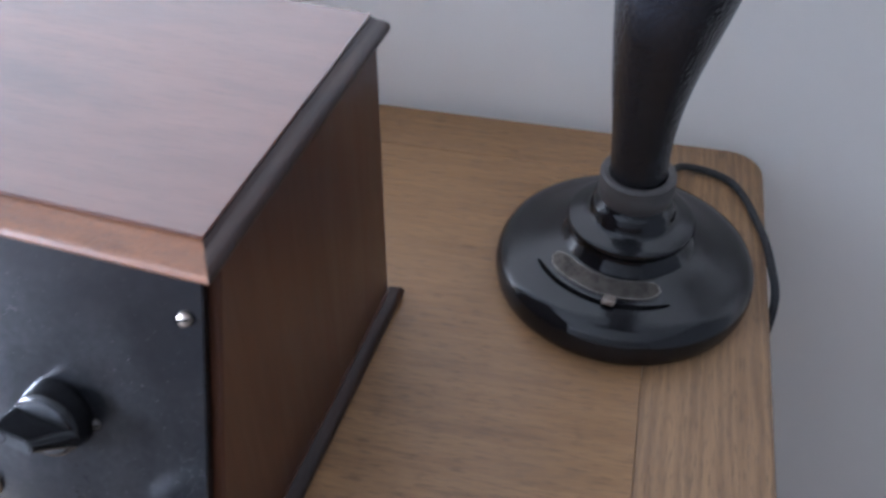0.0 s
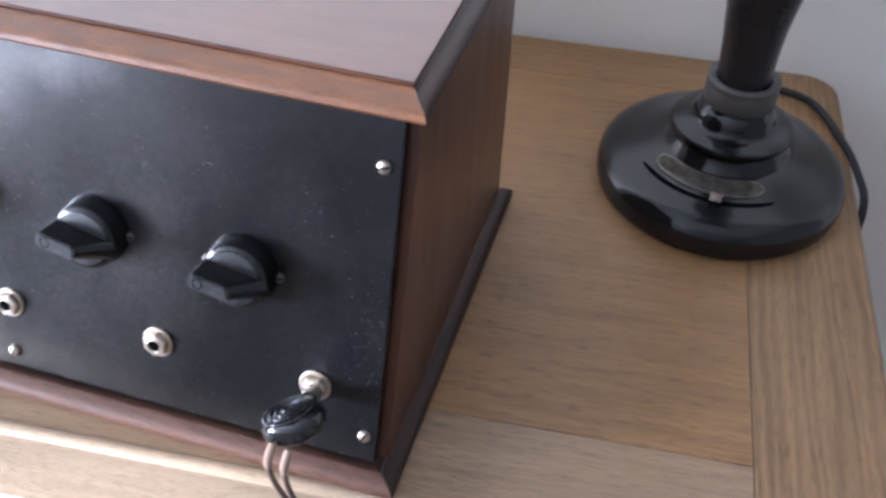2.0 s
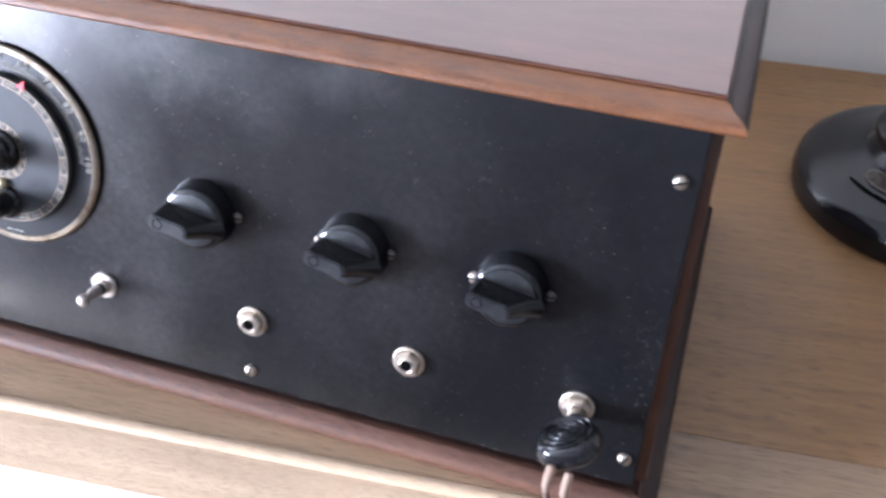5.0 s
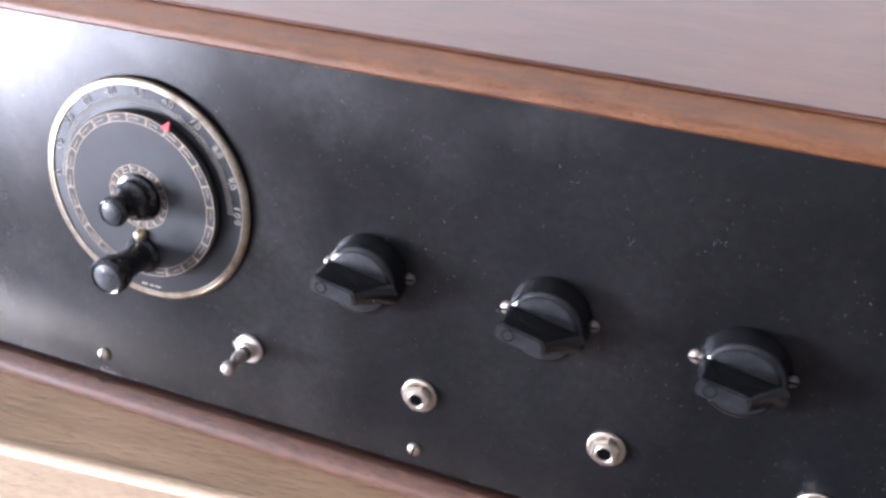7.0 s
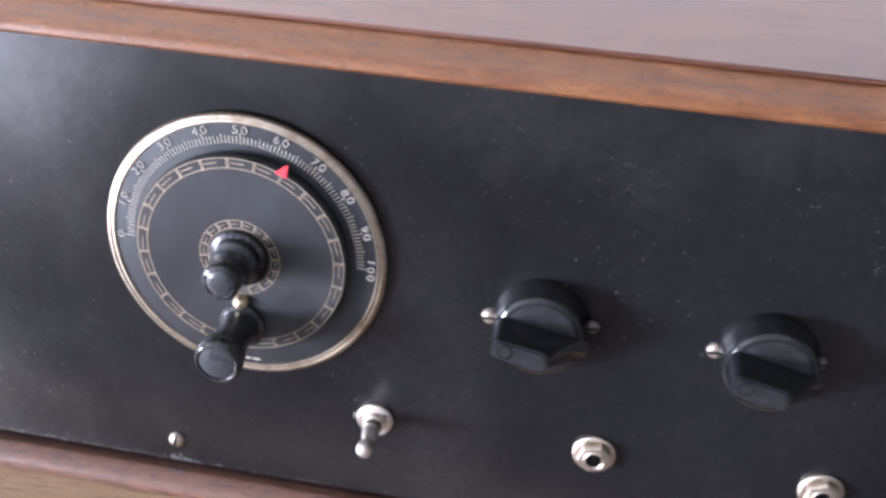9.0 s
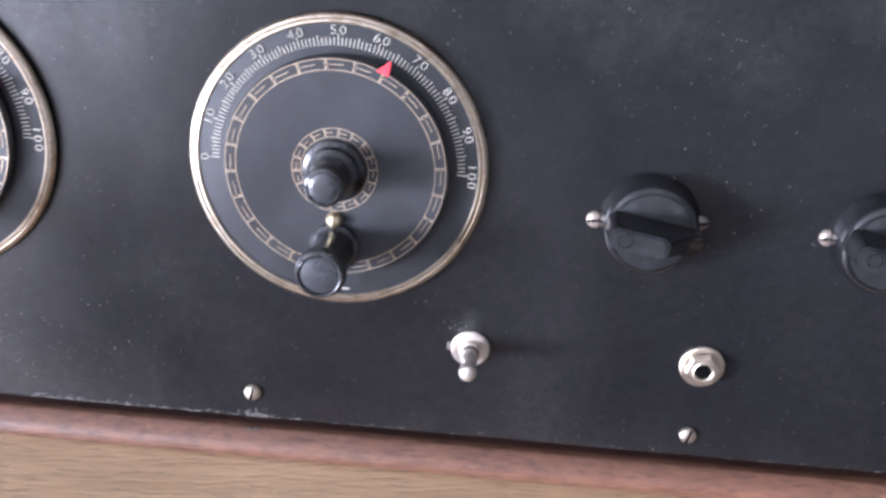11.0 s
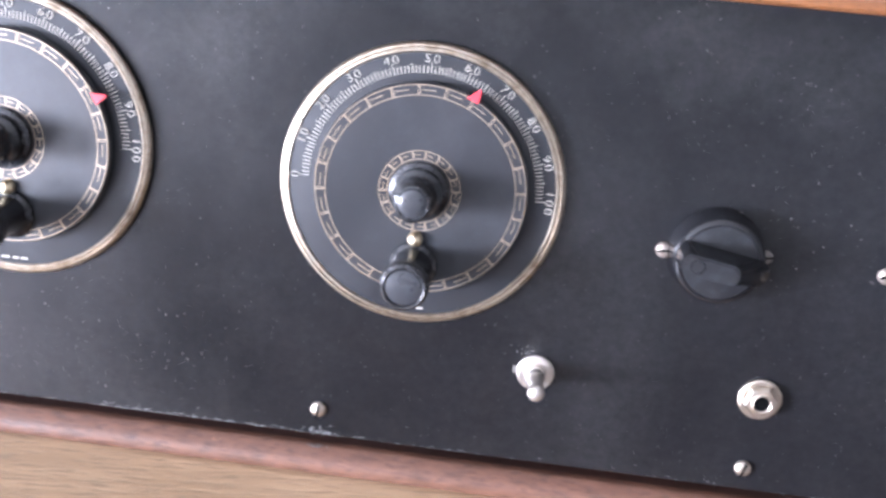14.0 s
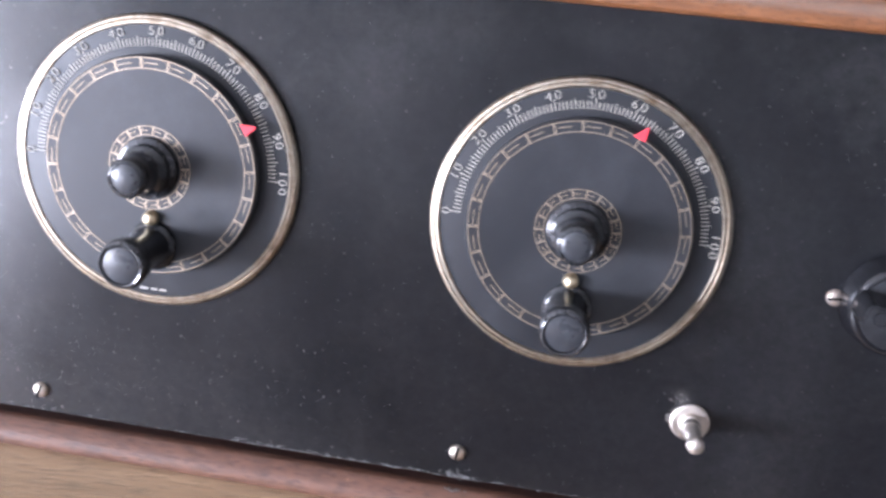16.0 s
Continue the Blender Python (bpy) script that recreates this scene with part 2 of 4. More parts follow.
def bakelite(name, color, rough, dust=0.25, dusty=(0.24, 0.24, 0.26), scale=60):
    m = Nodes(name)
    n = m.noise(scale, 6, 0.7)
    m.set(Base_Color=m.mix(m.math("MULTIPLY", m.ramp(n, [(0.5, 0.0), (0.8, 1.0)]), dust), color, dusty),
          Roughness=m.ramp(m.noise(scale * 0.6, 4, 0.6), [(0.3, rough * 0.75), (0.72, min(1, rough * 1.4))]), Normal=m.bump(m.noise(scale * 9, 3), 0.06, 0.0003))
    return m.mat


# hazy panel patches, placed to raise or cut glare: along, up, half length, half height, how dull (below zero: less
# haze)
GLARE_PATCHES = ((0.205, 0.182, 0.034, 0.022, 1.0), (0.150, 0.168, 0.042, 0.030, 0.8), (0.112, 0.184, 0.034, 0.018, 0.9), (0.246, 0.085, 0.032, 0.060, 0.75), (-0.030, 0.172, 0.048, 0.034, 0.6), (0.085, 0.100, 0.042, 0.070, 0.45), (0.045, 0.186, 0.045, 0.016, 0.5), (0.105, 0.030, 0.08, 0.05, 0.35), (-0.100, 0.130, 0.16, 0.12, -0.25), (0.02, 0.045, 0.06, 0.03, 0.3), (0.165, 0.085, 0.03, 0.05, 0.35), (0.190, 0.130, 0.12, 0.10, 0.18))


def panel_material():
    """Black hard-rubber sheet, cloudy with age, with dust specks and fine scratches."""
    m = Nodes("black_panel")
    cloud = m.noise(14, 5, 0.6, distortion=0.6)
    col = m.ramp(cloud, [(0.3, (0.0046, 0.0047, 0.0056)), (0.75, (0.0060, 0.0061, 0.0072))])
    film = m.ramp(m.noise(7, 3, 0.55, m.mapping((1.0, 0.6, 1.0), (0, 0, -30))), [(0.35, 0.0), (0.75, 1.0)])
    col = m.mix(m.math("MULTIPLY", film, 0.5), col, (0.012, 0.0124, 0.0142))
    d, c = m.dots(420, m.mapping((1.0, 0.7, 1.0), (0, 0, 35)))
    speck = m.math("MULTIPLY", m.ramp(d, [(0.06, 1.0), (0.16, 0.0)]), m.ramp(c, [(0.50, 0.0), (0.85, 0.8)]))
    d2, c2 = m.dots(70, m.mapping((1.0, 0.32, 1.0), (0, 0, 28)))
    scratch = m.math("MULTIPLY", m.ramp(d2, [(0.012, 1.0), (0.03, 0.0)]), m.ramp(c2, [(0.76, 0.0), (0.82, 1.0)]))
    patch = m.ramp(m.noise(13, 4, 0.65), [(0.48, 0.0), (0.66, 1.0)])
    marks = m.math("MULTIPLY", m.math("MAXIMUM", speck, scratch), m.math("ADD", m.math("MULTIPLY", patch, 0.75), 0.2))
    # smudges: a dull film, thicker in patches, that catches the window's glare from farther off; more haze is added
    # where glare shows
    smudge = m.ramp(m.noise(13, 3, 0.55, m.mapping((1.0, 0.75, 1.0), (0, 0, -25)), 0.3), [(0.38, 0.0), (0.68, 1.0)])
    wipe = m.noise(26, 3, 0.6, m.mapping((1.0, 0.14, 1.0), (0, 0, -12)))
    mottle = m.noise(230, 4, 0.75)
    smudge = m.math("MULTIPLY", smudge, m.math("ADD", m.math("MULTIPLY", wipe, 0.9), 0.45))
    where = m.warped(24, 0.07)
    glare_haze = 0.0
    for u, v, ru, rv, amount in GLARE_PATCHES:
        glare_haze = m.math("ADD", m.math("MULTIPLY", m.patch(u, v, ru, rv, where), amount), glare_haze)
    haze = m.math("MULTIPLY", m.math("ADD", m.math("ADD", m.math("MULTIPLY", smudge, 0.45), m.math("MULTIPLY", glare_haze, 0.8)), 0.20), m.math("ADD", m.math("MULTIPLY", mottle, 1.3), 0.35))
    m.set(Base_Color=m.mix(m.math("MULTIPLY", marks, 0.8), col, (0.36, 0.34, 0.33)),
          Roughness=m.ramp(m.noise(9, 3, 0.5), [(0.34, 0.20), (0.68, 0.26)]), IOR=1.39,
          Coat_Weight=haze, Coat_Roughness=m.math("ADD", m.math("MULTIPLY", smudge, 0.10), 0.30), Coat_IOR=1.42,
          Normal=m.bump(m.noise(240, 4, 0.7), 0.16, 0.0005, m.bump(m.noise(13, 2, 0.5, m.mapping((1.0, 0.8, 1.0), (0, 0, 25))), 0.14, 0.0025)))
    m.t.links.new(m.bsdf.inputs["Normal"].links[0].from_socket, m.bsdf.inputs["Coat Normal"])
    return m.mat


def wall_material(name, color):
    m = Nodes(name)
    n = m.noise(3, 5, 0.6)
    d, c = m.dots(22)
    speck = m.math("MULTIPLY", m.ramp(d, [(0.03, 1.0), (0.05, 0.0)]), m.ramp(c, [(0.9, 0.0), (0.92, 0.6)]))
    m.set(Base_Color=m.mix(speck, m.ramp(n, [(0.3, tuple(v * 0.95 for v in color)), (0.7, color)]), (0.3, 0.29, 0.28)), Roughness=0.75, Normal=m.bump(m.noise(240, 4, 0.6), 0.12, 0.0008))
    return m.mat


LID_WOOD = wood("mahogany_lid", (0.058, 0.021, 0.0135), (0.155, 0.064, 0.042), (1, 3, 3), 9, 0.36, 1.0, 0.3, 0.06, 0.05, pore=(70, 900, 900))
EDGE_WOOD = wood("mahogany_moulding", (0.080, 0.026, 0.0084), (0.220, 0.086, 0.030), (1, 4, 4), 60, 0.40, 0.15, 0.5, 0.0, 0.35, wear=0.25, worn=(0.42, 0.23, 0.13), pore=(500, 800, 800))
# side mouldings: dark wood, its colour deepened for the shade on that side
SHADED_EDGE_WOOD = wood("shaded_side_moulding", (0.014, 0.007, 0.0055), (0.034, 0.016, 0.011), (16, 1, 16), 11, 0.38, 0.0, 0.4, 0.3, 0.2)
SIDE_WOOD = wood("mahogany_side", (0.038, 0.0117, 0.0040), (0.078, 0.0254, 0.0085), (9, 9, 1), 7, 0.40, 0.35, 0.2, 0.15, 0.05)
SHADED_EDGE_WOOD.node_tree.nodes["Principled BSDF"].inputs["IOR"].default_value = 1.36
COVE_WOOD = wood("dark_red_mahogany", (0.020, 0.008, 0.006), (0.042, 0.016, 0.010), (1, 6, 6), 30, 0.5, 0.0, 0.3, 0.1, 0.2)
PLINTH_WOOD = wood("mahogany_plinth", (0.044, 0.0172, 0.0095), (0.130, 0.056, 0.032), (1, 2, 2), 130, 0.58, 0.0, 0.5, 0.0, 0.3, wear=0.45, worn=(0.36, 0.19, 0.10), pore=(160, 700, 700))
OAK = wood("oak_field", (0.156, 0.078, 0.028), (0.318, 0.178, 0.073), (1, 9, 9), 9, 0.42, 0.1, 0.65, 0.08, 0.45, pore=(80, 850, 850))
OAK_ACROSS = wood("oak_border", (0.120, 0.062, 0.026), (0.322, 0.189, 0.087), (12, 1, 12), 7, 0.45, 0.1, 0.6, 0.22, 0.7, turn=90, pore=(850, 80, 850))
# front moulding: oak paled in its colour for the grazing sun
OAK_LIP = wood("oak_sunlit_lip", (0.300, 0.213, 0.135), (0.500, 0.370, 0.252), (1, 9, 9), 8, 0.36, 0.1, 0.5, 0.12, 0.3, pore=(170, 1500, 1500))
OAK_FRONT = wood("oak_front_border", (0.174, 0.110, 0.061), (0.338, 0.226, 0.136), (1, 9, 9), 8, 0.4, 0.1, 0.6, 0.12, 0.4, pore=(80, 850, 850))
PANEL = panel_material()
KNOB = bakelite("black_bakelite", (0.011, 0.011, 0.012), 0.19, 0.45, (0.10, 0.10, 0.11), 260)
# knob tops: dusty, and paler than the sides for the light they catch
KNOB_TOP = bakelite("lit_top_bakelite", (0.010, 0.0105, 0.0118), 0.38, 0.7, (0.042, 0.044, 0.049), 240)
# knob ends: grey in the colour imitates the sheen on their flat tops
KNOB_CAP = bakelite("sheen_grey_bakelite", (0.026, 0.027, 0.030), 0.30, 0.5, (0.075, 0.078, 0.084), 260)
KNOB_SIDE = bakelite("shaded_side_bakelite", (0.006, 0.006, 0.007), 0.15, 0.05)
PLUG_BLACK = bakelite("glossy_plug_black", (0.012, 0.012, 0.013), 0.16, 0.10)
DIAL_BLACK = bakelite("dial_black", (0.014, 0.015, 0.0175), 0.43, 0.4, (0.042, 0.045, 0.051), 45)
DIAL_BLACK.node_tree.nodes["Principled BSDF"].inputs["IOR"].default_value = 1.44
GLOSS = bakelite("black_gloss_enamel", (0.006, 0.006, 0.007), 0.14, 0.06, (0.04, 0.04, 0.047), 40)
GLOSS.node_tree.nodes["Principled BSDF"].inputs["IOR"].default_value = 1.44
NICKEL = metal("nickel", (0.54, 0.475, 0.40), 0.38, (0.40, 0.30, 0.20), 0.4)
DULL_NICKEL = metal("dull_nickel", (0.58, 0.53, 0.48), 0.42, (0.42, 0.34, 0.28), 0.4)
DULL_BRASS = metal("dull_nickelled_brass", (0.34, 0.29, 0.25), 0.58, (0.16, 0.10, 0.06), 0.5)
DARK_NICKEL = metal("tarnished_nickel", (0.18, 0.165, 0.15), 0.45, (0.08, 0.07, 0.06), 0.6)
BRASS = metal("brass", (0.74, 0.62, 0.42), 0.35, (0.3, 0.2, 0.08), 0.3)
RIM_GOLD = metal("worn_gilt_rim", (0.42, 0.36, 0.285), 0.36, (0.14, 0.09, 0.05), 0.7, 120)
GILT = metal("gilt_print", (0.36, 0.29, 0.22), 0.54, (0.26, 0.19, 0.12), 0.4, 220)
PRINT = bakelite("cream_print", (0.41, 0.38, 0.33), 0.5, 0.5, (0.25, 0.23, 0.2), 260)
RED = bakelite("red_enamel", (0.62, 0.045, 0.06), 0.35, 0.1, (0.7, 0.2, 0.2))
COLLAR = bakelite("grey_hard_rubber", (0.055, 0.050, 0.047), 0.5, 0.4, (0.11, 0.10, 0.09), 120)
PLATE_DARK = metal("dark_plate_field", (0.075, 0.066, 0.058), 0.5, (0.03, 0.026, 0.022), 0.6)
CORD = bakelite("black_braided_cord", (0.012, 0.012, 0.013), 0.7, 0.3, (0.05, 0.05, 0.05), 500)
BROWN_CORD = bakelite("brown_cotton_lead", (0.13, 0.085, 0.065), 0.75, 0.4, (0.26, 0.18, 0.13), 400)
TAN_CORD = bakelite("tan_thread", (0.30, 0.205, 0.15), 0.8, 0.5, (0.40, 0.30, 0.23), 700)
DUST = bakelite("pale_dust", (0.12, 0.117, 0.114), 0.8, 0.6, (0.26, 0.245, 0.235), 900)
HOLE = bakelite("dark_inside", (0.004, 0.004, 0.004), 0.6, 0.0)
HOLE.node_tree.nodes["Principled BSDF"].inputs["Specular IOR Level"].default_value = 0.0
WALL = wall_material("white_wall", (0.89, 0.845, 0.775))
# white that stands in for blown-out sunlight on the sideboard's low front
GLARE_WHITE = wall_material("glare_white", (0.82, 0.81, 0.79))
GREY_WALL = wall_material("dark_grey_wallpaper", (0.12, 0.117, 0.115))
FRONT_WALL = wall_material("grey_wallpaper", (0.33, 0.325, 0.325))
CEILING = wall_material("white_ceiling", (0.62, 0.61, 0.60))
LEFT_WALL = wall_material("beige_wallpaper", (0.42, 0.40, 0.37))
BAND_WOOD = wood("added_dark_band", (0.045, 0.025, 0.018), (0.095, 0.054, 0.037), (1, 8, 8), 3, 0.45, 0.1, 0.2, 0.3, 0.1)
FLOOR_MAT = wood("dark_floor", (0.032, 0.022, 0.016), (0.066, 0.046, 0.033), (1, 8, 8), 3, 0.4, 0.1, 0.2, 0.3, 0.1)


def enamel_crackle():
    """Black wrinkle enamel of the horn's neck."""
    m = Nodes("black_wrinkle_enamel")
    d, c = m.dots(420)
    m.set(Base_Color=(0.010, 0.010, 0.012, 1), Roughness=0.24, Normal=m.bump(m.math("ADD", d, m.math("MULTIPLY", m.noise(300, 4, 0.6), 0.8)), 0.55, 0.0009))
    return m.mat


WRINKLE = enamel_crackle()

# ---- room ----
BACK_Y = 0.402


def setting(name, bm, material, label):
    ob = part(name, bm, material, None, label, ROOM)
    return tagged(ob, category=name.split("_")[0], kind="structure")


setting("floor", box(LEFT_X, RIGHT_X, FRONT_Y - 0.2, BACK_Y, FLOOR - 0.1, FLOOR), FLOOR_MAT, "dark wooden floor of the room")
setting("wall_back", box(LEFT_X - 0.2, RIGHT_X + 0.2, BACK_Y, BACK_Y + 0.2, FLOOR, TOP_Z), WALL, "plain white plastered wall behind the table")
bm = bmesh.new()
for y0, y1, z0, z1 in ((FRONT_Y, FILL_OPENING[0], FLOOR, TOP_Z), (FILL_OPENING[1], BACK_Y, FLOOR, TOP_Z), (FILL_OPENING[0], FILL_OPENING[1], FLOOR, FILL_OPENING[2]), (FILL_OPENING[0], FILL_OPENING[1], FILL_OPENING[3], TOP_Z)):
    bmesh.ops.create_cube(bm, size=1.0, matrix=Matrix.Translation((LEFT_X - 0.1, (y0 + y1) / 2, (z0 + z1) / 2)) @ Matrix.Diagonal((0.2, y1 - y0, z1 - z0, 1)))
setting("wall_left", bm, LEFT_WALL, "plain beige side wall with an added opening for fill light")
setting("wall_right", box(RIGHT_X, RIGHT_X + 0.2, FRONT_Y, BACK_Y, FLOOR, TOP_Z), GREY_WALL, "plain dark grey side wall of the room")
setting("ceiling", box(LEFT_X - 0.2, RIGHT_X + 0.2, FRONT_Y - 0.2, BACK_Y + 0.2, TOP_Z, TOP_Z + 0.15), CEILING, "plain white ceiling of the room")
bm = bmesh.new()
for x0, x1, z0, z1 in ((LEFT_X - 0.2, WINDOW[0], FLOOR, TOP_Z), (WINDOW[1], RIGHT_X + 0.2, FLOOR, TOP_Z), (WINDOW[0], WINDOW[1], FLOOR, WINDOW[2]), (WINDOW[0], WINDOW[1], WINDOW[3], TOP_Z)):
    bmesh.ops.create_cube(bm, size=1.0, matrix=Matrix.Translation(((x0 + x1) / 2, FRONT_Y - 0.1, (z0 + z1) / 2)) @ Matrix.Diagonal((x1 - x0, 0.2, z1 - z0, 1)))
setting("wall_front", bm, FRONT_WALL, "plain grey papered wall with a low window opening")
# unseen dark band, added so that the panel's lower part reflects less light
BAND_Z = 0.02
bm = bmesh.new()
for x0, x1, z1 in ((LEFT_X, WINDOW[0], BAND_Z), (WINDOW[1], RIGHT_X, BAND_Z), (WINDOW[0], WINDOW[1], WINDOW[2] - 0.002)):
    bmesh.ops.create_cube(bm, size=1.0, matrix=Matrix.Translation(((x0 + x1) / 2, FRONT_Y + 0.009, (FLOOR + z1) / 2)) @ Matrix.Diagonal((x1 - x0, 0.018, z1 - FLOOR, 1)))
setting("trim_front", bm, BAND_WOOD, "unseen dark band added along the front wall to dim reflections")

# ---- table ----
TAB_X0, TAB_X1, TAB_Y0, TAB_Y1 = -0.62, 0.6085, -0.0650, 0.393
SEAM_X, SEAM_Y, STEP_Y, SEAM_BACK = 0.5353, 0.0170, -0.0370, 0.345
THICK = 0.028
table = thing("sideboard", "light oak sideboard with a framed top and moulded front edge", "sideboard", ROOM)


def arc(cx, cy, r, a0, a1, n=6):
    return [(cx + r * math.cos(radians(a0 + (a1 - a0) * i / n)), cy + r * math.sin(radians(a0 + (a1 - a0) * i / n))) for i in range(n + 1)]


def end_board():
    bm = prism([(SEAM_X, STEP_Y), (TAB_X1, STEP_Y)] + arc(TAB_X1 - 0.026, TAB_Y1 - 0.026, 0.026, 0, 90) + [(SEAM_X, TAB_Y1)], -THICK, 0.0)
    rim = [e for e in bm.edges if all(v.co.z > -0.001 for v in e.verts) and max(v.co.x for v in e.verts) > SEAM_X + 0.001 and max(v.co.y for v in e.verts) > STEP_Y + 0.001]
    bmesh.ops.bevel(bm, geom=rim, offset=0.005, segments=4, profile=0.5, affect="EDGES")
    return bm


part("top_panel", prism([(TAB_X0, SEAM_Y), (SEAM_X - 0.0003, SEAM_Y), (SEAM_X - 0.0003, SEAM_BACK), (TAB_X0, SEAM_BACK)], -THICK, 0, 0.0003, 1), OAK, table)
part("end_board", end_board(), OAK_ACROSS, table, "oak end board with grain across the table")
part("back_board", prism([(TAB_X0, SEAM_BACK + 0.0006), (SEAM_X - 0.0006, SEAM_BACK + 0.0006), (SEAM_X - 0.0006, TAB_Y1), (TAB_X0, TAB_Y1)], -THICK, 0, 0.0006, 1), OAK, table)
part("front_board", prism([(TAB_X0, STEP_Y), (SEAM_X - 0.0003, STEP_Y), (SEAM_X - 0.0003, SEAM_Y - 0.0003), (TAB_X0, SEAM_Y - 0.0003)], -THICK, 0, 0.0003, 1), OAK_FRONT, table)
LIP_Z = -0.0115
lip = [(STEP_Y - 0.0004, LIP_Z), (STEP_Y - 0.0004, 0.0004), (STEP_Y - 0.003, 0.0010), (STEP_Y - 0.0055, 0.0002), (STEP_Y - 0.007, -0.0020), (STEP_Y - 0.012, -0.0026), (STEP_Y - 0.020, -0.0037), (STEP_Y - 0.030, -0.0053), (STEP_Y - 0.036, -0.0064), (TAB_Y0 + 0.0010, -0.0080), (TAB_Y0, -0.0096), (TAB_Y0, LIP_Z)]
part("front_moulding", extrude_profile(lip, TAB_X1 - TAB_X0 - 0.004, None, Matrix.Translation((TAB_X0, 0, 0))), OAK_LIP, table, "rounded oak front moulding, paled for grazing sunlight")
for x0, x1 in ((TAB_X0 + 0.02, TAB_X0 + 0.04), (TAB_X1 - 0.035, TAB_X1 - 0.015)):
    part("side_board", box(x0, x1, TAB_Y0 + 0.0252, TAB_Y1 - 0.006, FLOOR, -THICK - 0.0002), OAK, table)
part("front_board_low", box(TAB_X0 + 0.02, TAB_X1 - 0.015, TAB_Y0 + 0.0012, TAB_Y0 + 0.025, FLOOR, LIP_Z - 0.0002, 0.001, 1), GLARE_WHITE, table, "low front coloured white for the glare of sunlight")
part("back_board_low", box(TAB_X0 + 0.0402, TAB_X1 - 0.0352, TAB_Y1 - 0.02, TAB_Y1 - 0.008, FLOOR, -THICK - 0.0002), OAK, table)

# ---- radio receiver ----
SLOPE = 15.63
TAN = math.tan(radians(SLOPE))
PM = pose(0, 0, 0, 90 - SLOPE, 0, 0)      # panel frame: x along, y up the slope, z out of the panel
P_X0, P_X1, P_V0, P_V1 = -0.300, 0.3565, 0.0130, 0.1940
C_X0, C_X1, C_BACK = -0.304, 0.3612, 0.221
LID_Z0, LID_Z1 = 0.1870, 0.1948
radio = thing("radio_receiver", "antique wooden radio with sloping black panel and mahogany lid", "radio")
part("front_panel", box(P_X0, P_X1, P_V0, P_V1, -0.005, 0.0, 0.0005, 1), PANEL, radio, "black hard-rubber panel with dust and scratches", PM)


def trapezoid_side(x0, x1):
    bm = bmesh.new()
    prof = [(0.0052 + 0.011 * TAN, 0.011), (C_BACK, 0.011), (C_BACK, LID_Z0), (0.0052 + LID_Z0 * TAN, LID_Z0)]
    a = [bm.verts.new((x0, y, z)) for y, z in prof]
    b = [bm.verts.new((x1, y, z)) for y, z in prof]
    bm.faces.new(a)
    bm.faces.new(b[::-1])
    for i in range(4):
        j = (i + 1) % 4
        bm.faces.new((a[i], b[i], b[j], a[j]))
    bmesh.ops.recalc_face_normals(bm, faces=bm.faces[:])
    bmesh.ops.bevel(bm, geom=bm.edges[:], offset=0.0008, segments=2, affect="EDGES")
    return bm


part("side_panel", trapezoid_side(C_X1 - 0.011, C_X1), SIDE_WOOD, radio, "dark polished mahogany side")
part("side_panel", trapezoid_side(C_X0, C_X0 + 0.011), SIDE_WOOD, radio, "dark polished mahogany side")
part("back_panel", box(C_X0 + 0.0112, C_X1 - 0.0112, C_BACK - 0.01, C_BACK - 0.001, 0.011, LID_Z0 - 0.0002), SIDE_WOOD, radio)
# lid: a thin top board over a moulded frame
lid = part("lid", box(C_X0 + 0.0022, C_X1 - 0.0022, 0.0515, C_BACK, LID_Z0 + 0.0064, LID_Z1 + 0.0004, 0.0005, 1), LID_WOOD, radio, "mahogany lid with a satin sheen")
# outline of (how far the side moulding stands out, how far the front one does, height)
EDGE = [(0.0, 0.0, 0.0), (0.0132, 0.0194, 0.0), (0.0142, 0.0208, 0.0008), (0.0145, 0.0213, 0.0020), (0.0142, 0.0209, 0.0034), (0.0134, 0.0196, 0.0045), (0.0118, 0.0172, 0.0051), (0.0098, 0.0142, 0.0053), (0.0082, 0.0115, 0.0054), (0.0072, 0.0098, 0.0056), (0.0067, 0.0088, 0.0059), (0.0064, 0.0084, 0.0061), (0.0, 0.0, 0.0062)]
FRONT_LID_Y, SIDE_LID_X = 0.0574, C_X1 - 0.0072
LEFT_LID_X = C_X0 + 0.0072


def run_moulding(a, b):
    """A moulding between two outlines of points, closed at its ends."""
    bm = bmesh.new()
    va, vb = [bm.verts.new(p) for p in a], [bm.verts.new(p) for p in b]
    for i in range(len(va)):
        j = (i + 1) % len(va)
        bm.faces.new((va[i], va[j], vb[j], vb[i]))
    bm.faces.new(va)
    bm.faces.new(vb[::-1])
    bmesh.ops.recalc_face_normals(bm, faces=bm.faces[:])
    return bm


mitre_left = [(LEFT_LID_X - sx, FRONT_LID_Y - fy, LID_Z0 + z) for sx, fy, z in EDGE]
mitre_right = [(SIDE_LID_X + sx, FRONT_LID_Y - fy, LID_Z0 + z) for sx, fy, z in EDGE]
part("front_edge", run_moulding(mitre_left, mitre_right), EDGE_WOOD, lid, "rounded mahogany moulding, worn along its edge")
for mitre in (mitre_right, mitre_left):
    part("side_edge", run_moulding(mitre, [(x, C_BACK, z) for x, y, z in mitre]), SHADED_EDGE_WOOD, lid)
